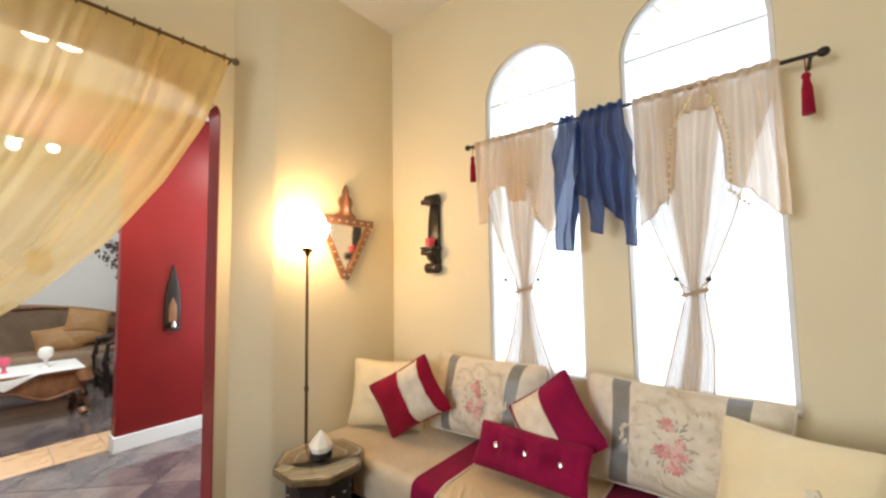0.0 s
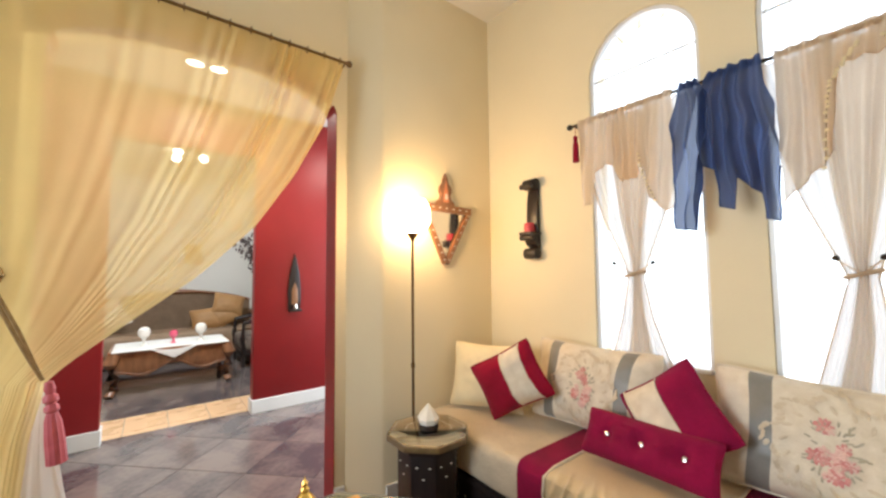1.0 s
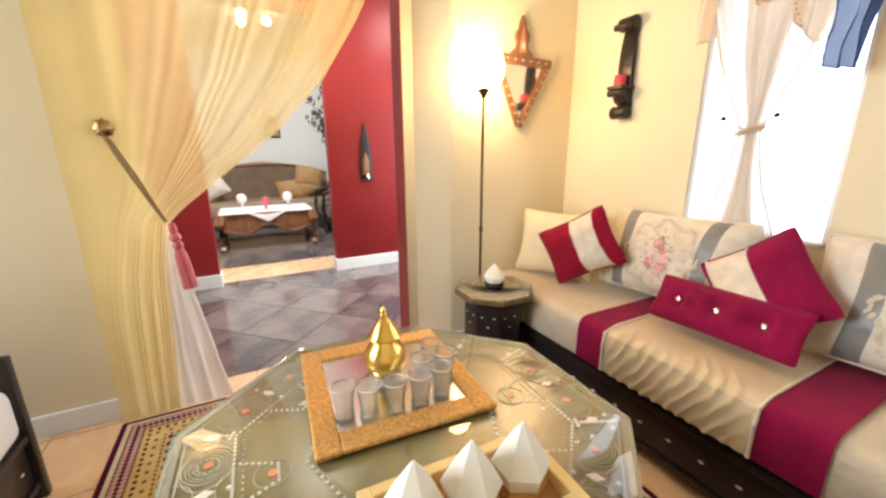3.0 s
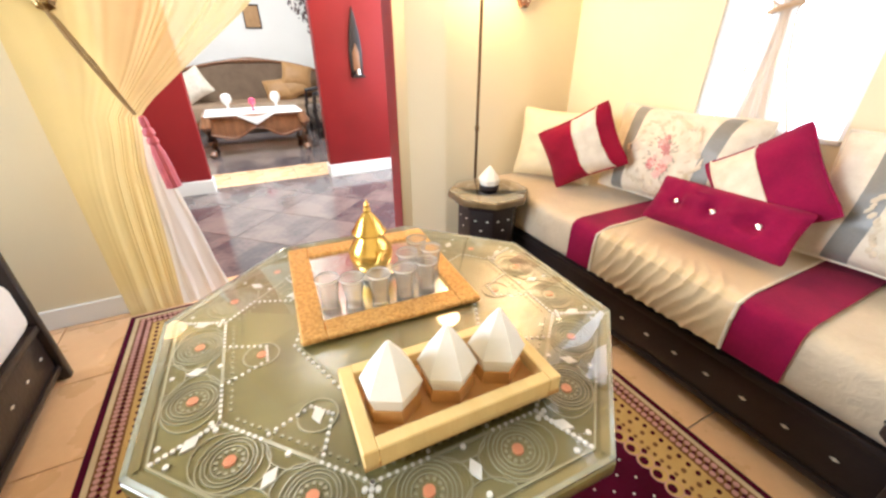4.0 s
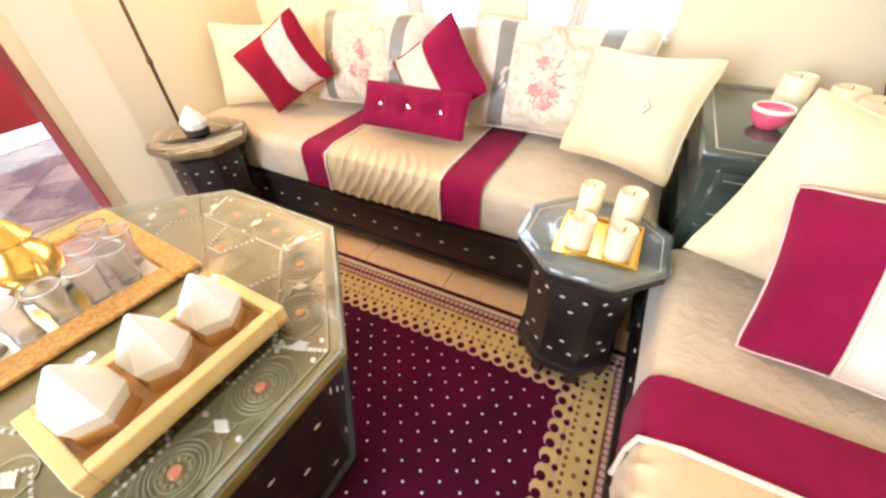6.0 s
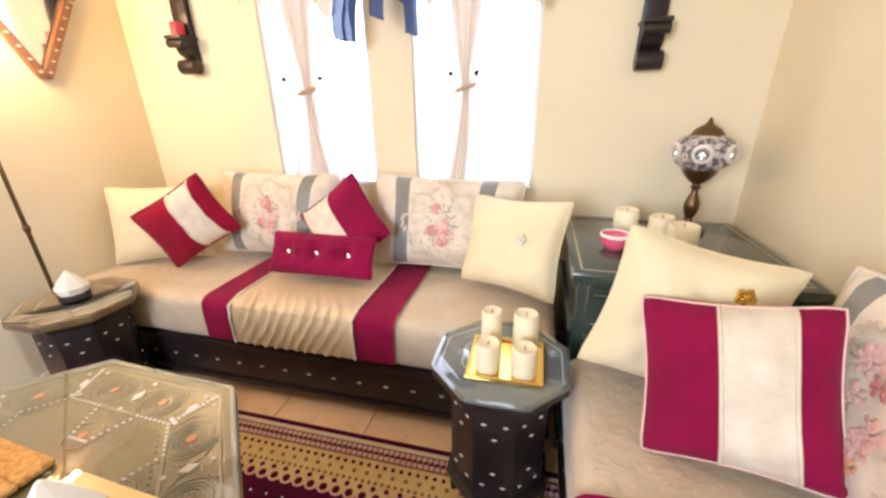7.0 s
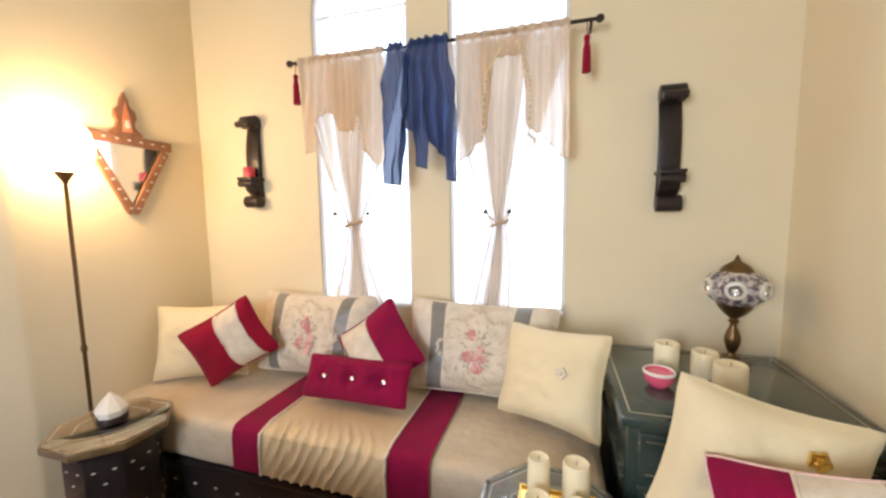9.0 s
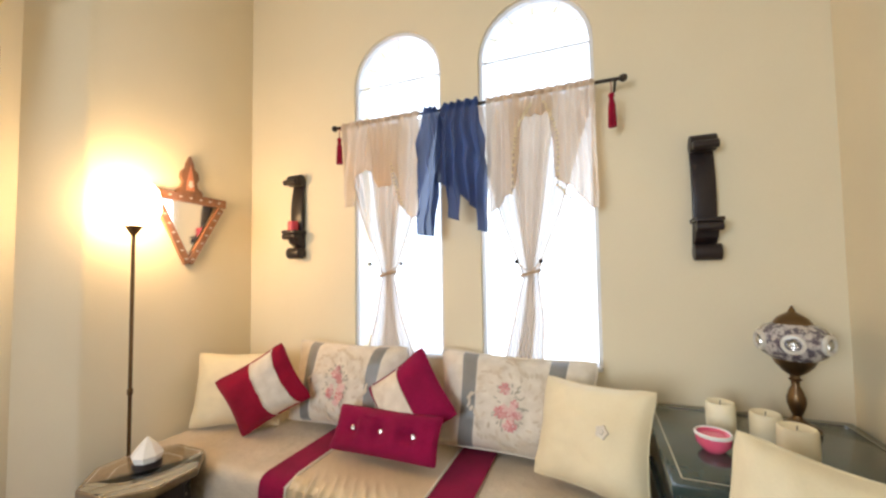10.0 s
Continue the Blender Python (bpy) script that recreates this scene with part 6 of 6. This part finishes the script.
def back_fn(u, v):
    y = -1.02 + 2.04 * u
    top = 0.80 + 0.17 * math.cos((u - 0.5) * math.pi) ** 0.8 if 0 < u < 1 else 0.80
    return Vector((-0.22 - 0.10 * v, y, 0.40 + (top - 0.40) * v))


bm = sheet(back_fn, 30, 8)
bmesh.ops.solidify(bm, geom=bm.faces[:], thickness=0.09)
part("backrest", bm, UPHOLSTERY, fs)
part("crest_rail", tube([back_fn(i / 30, 1.02) + Vector((0.02, 0, 0.012)) for i in range(31)], [0.022 + 0.018 * math.exp(-((i - 15) / 3) ** 2) for i in range(31)], 8), BROWN_WOOD, fs, "carved wooden crest rail")
for y in (-1.02, 1.02):
    part("arm", tube([(-0.25, y, 0.62), (0.05, y, 0.64), (0.30, y, 0.60), (0.38, y, 0.52), (0.34, y, 0.42), (0.36, y, 0.20)], [0.04, 0.045, 0.045, 0.04, 0.035, 0.03], 10), BROWN_WOOD, fs, "scrolled arm")
    for x in (-0.25, 0.34):
        part("leg", tube([(x, y * 0.97, 0.16), (x * 1.06, y, 0.08), (x * 1.1, y, 0.003)], [0.035, 0.022, 0.028], 8), BROWN_WOOD, fs)
for (y, z, r) in ((1.62, 0.62, 20), (1.70, 0.78, -12), (1.42, 0.58, 8)):
    c = thing("cushion", Matrix.Translation((-5.98, y, z)) @ pose(0, 0, 0, 90, 0, 90) @ pose(0, 0, 0, -16, 0, r), "ochre cushion on the carved sofa", "cushion", "ochre cushions")
    cover("cover", 0.46, 0.34, 0.09, GOLD_CLOTH, c, n=12)

c = thing("cushion", Matrix.Translation((-5.93, 0.26, 0.68)) @ pose(0, 0, 0, 90, 0, 90) @ pose(0, 0, 0, -16, 0, 28), "pale grey cushion at the carved sofa's end", "cushion")
cover("cover", 0.44, 0.40, 0.09, IVORY_CLOTH, c, n=12)

arm = thing("armchair", (-5.15, 1.98, 0), "dark patterned upholstered armchair with wooden frame", "armchair")
part("seat", box(-0.30, 0.30, -0.28, 0.28, 0.22, 0.42, 0.04, seg=3), RUG_GREY, arm)
part("backrest", box(-0.30, 0.30, 0.22, 0.34, 0.35, 0.82, 0.05, seg=3), RUG_GREY, arm)
for x in (-0.31, 0.31):
    part("arm", tube([(x, 0.28, 0.62), (x, 0.0, 0.64), (x, -0.26, 0.60), (x, -0.28, 0.40), (x, -0.26, 0.20)], 0.03, 8), DARK_WOOD, arm)
    for y in (-0.26, 0.28):
        part("leg", tube([(x * 0.9, y, 0.24), (x * 0.95, y, 0.1), (x, y, 0.003)], [0.028, 0.02, 0.024], 8), DARK_WOOD, arm)
part("seat_rail", box(-0.31, 0.31, -0.29, 0.30, 0.15, 0.23, 0.01), DARK_WOOD, arm)

vase = thing("branch_vase", (-5.55, 2.32, 0), "tall dark floor vase with dried blossom branches", "vase")
part("body", lathe([(0, 0), (0.10, 0), (0.12, 0.02), (0.15, 0.25), (0.13, 0.5), (0.07, 0.72), (0.09, 0.80), (0.075, 0.80), (0.06, 0.72), (0, 0.70)], 20), DARK_WOOD, vase)
rnd = random.Random(5)
leafs = []
for k in range(11):
    ang, out = rnd.uniform(0, 2 * math.pi), rnd.uniform(0.15, 0.42)
    tip = Vector((out * math.cos(ang), out * math.sin(ang) - 0.32, rnd.uniform(1.45, 2.2)))
    pts = [Vector((0, 0, 0.7)), Vector((tip.x * 0.25, tip.y * 0.25, 1.1)), Vector((tip.x * 0.65, tip.y * 0.65, tip.z * 0.82)), tip]
    part("branch", tube(pts, [0.006, 0.005, 0.004, 0.002], 5), DARK_WOOD, vase)
    for s in range(90):
        f = rnd.uniform(0.35, 1.0)
        i = min(int(f * 3), 2)
        leafs.append(pts[i].lerp(pts[i + 1], f * 3 - i) + Vector((rnd.gauss(0, 0.035), rnd.gauss(0, 0.035), rnd.gauss(0, 0.035))))
bm = bmesh.new()
for p in leafs:
    m = Matrix.Translation(p) @ Euler((rnd.uniform(0, 6), rnd.uniform(0, 6), rnd.uniform(0, 6))).to_matrix().to_4x4()
    s = rnd.uniform(0.022, 0.042)
    vs = [bm.verts.new(m @ Vector(q)) for q in ((-s, 0, 0), (0, -s * 0.5, s * 0.2), (s, 0, 0), (0, s * 0.5, s * 0.2))]
    bm.faces.new((vs[0], vs[1], vs[2]))
    bm.faces.new((vs[0], vs[2], vs[3]))
part("blossom", bm, LEAF, vase, "dry dark blossoms", smooth=False)["kind"] = "stuff"

pic = thing("picture_frame", Matrix.Translation((FAR_X, 1.27, 1.43)) @ Matrix.Diagonal((1, 0.58, 0.66, 1)), "small dark framed picture with a cream mount", "picture")
for y0, y1, z0, z1 in ((-0.21, 0.21, 0, 0.03), (-0.21, 0.21, 0.47, 0.50), (-0.21, -0.18, 0.03, 0.47), (0.18, 0.21, 0.03, 0.47)):
    part("frame_bar", box(0.001, 0.022, y0, y1, z0, z1, 0.003), DARK_WOOD, pic)
part("mount", box(0.001, 0.008, -0.18, 0.18, 0.03, 0.47), GOLD_CLOTH, pic, "ochre picture field")

# ---- floor tiles ----


def clip_poly(poly, x0, x1, y0, y1):
    for axis, lim, keep_low in ((0, x0, False), (0, x1, True), (1, y0, False), (1, y1, True)):
        res = []
        for i, p in enumerate(poly):
            q = poly[(i + 1) % len(poly)]
            pin = p[axis] <= lim if keep_low else p[axis] >= lim
            qin = q[axis] <= lim if keep_low else q[axis] >= lim
            if pin:
                res.append(p)
            if pin != qin:
                s = (lim - p[axis]) / (q[axis] - p[axis])
                res.append((p[0] + s * (q[0] - p[0]), p[1] + s * (q[1] - p[1])))
        poly = res
        if len(poly) < 3:
            return []
    return poly


def tile_area(x0, x1, y0, y1, size, diag, material):
    """Tiles with a recessed joint, cut at the edges of their area."""
    shared = {}
    cx, cy = (x0 + x1) / 2, (y0 + y1) / 2
    n = int(math.hypot(x1 - x0, y1 - y0) / size) + 2
    a = radians(45) if diag else 0.0
    ca, sa = math.cos(a), math.sin(a)
    h = size / 2 - 0.003
    for i in range(-n, n + 1):
        for j in range(-n, n + 1):
            u, v = i * size, j * size
            c = (cx + u * ca - v * sa, cy + u * sa + v * ca)
            poly = [(c[0] + px * ca - py * sa, c[1] + px * sa + py * ca) for px, py in ((-h, -h), (h, -h), (h, h), (-h, h))]
            cut = clip_poly(poly, x0 + 0.002, x1 - 0.002, y0 + 0.002, y1 - 0.002)
            if not cut:
                continue
            area = 0.5 * abs(sum(p[0] * q[1] - q[0] * p[1] for p, q in zip(cut, cut[1:] + cut[:1])))
            if area < 1e-4:
                continue
            whole = abs(area - (2 * h) ** 2) < 1e-5
            if whole and "tile" in shared:
                o = new("tile", shared["tile"])
            else:
                me = mesh_of("tile", prism([(p[0] - c[0], p[1] - c[1]) for p in cut], -0.008, 0.0), material, smooth=False)
                o = new("tile", me)
                if whole:
                    shared["tile"] = me
            o.parent = floor
            o.location = (c[0], c[1], 0)


tile_area(X_D - 0.13, W_E, Y_S, W_N, 0.40, False, BEIGE_TILE)
tile_area(-3.05, X_D - 0.131, -0.90, HALL_N, 0.46, True, SLATE_TILE)
tile_area(-3.55, -3.051, -0.6, 2.6, 0.30, False, BEIGE_TILE)
tile_area(FAR_X, -3.551, -0.9, 3.0, 0.46, True, SLATE_TILE)
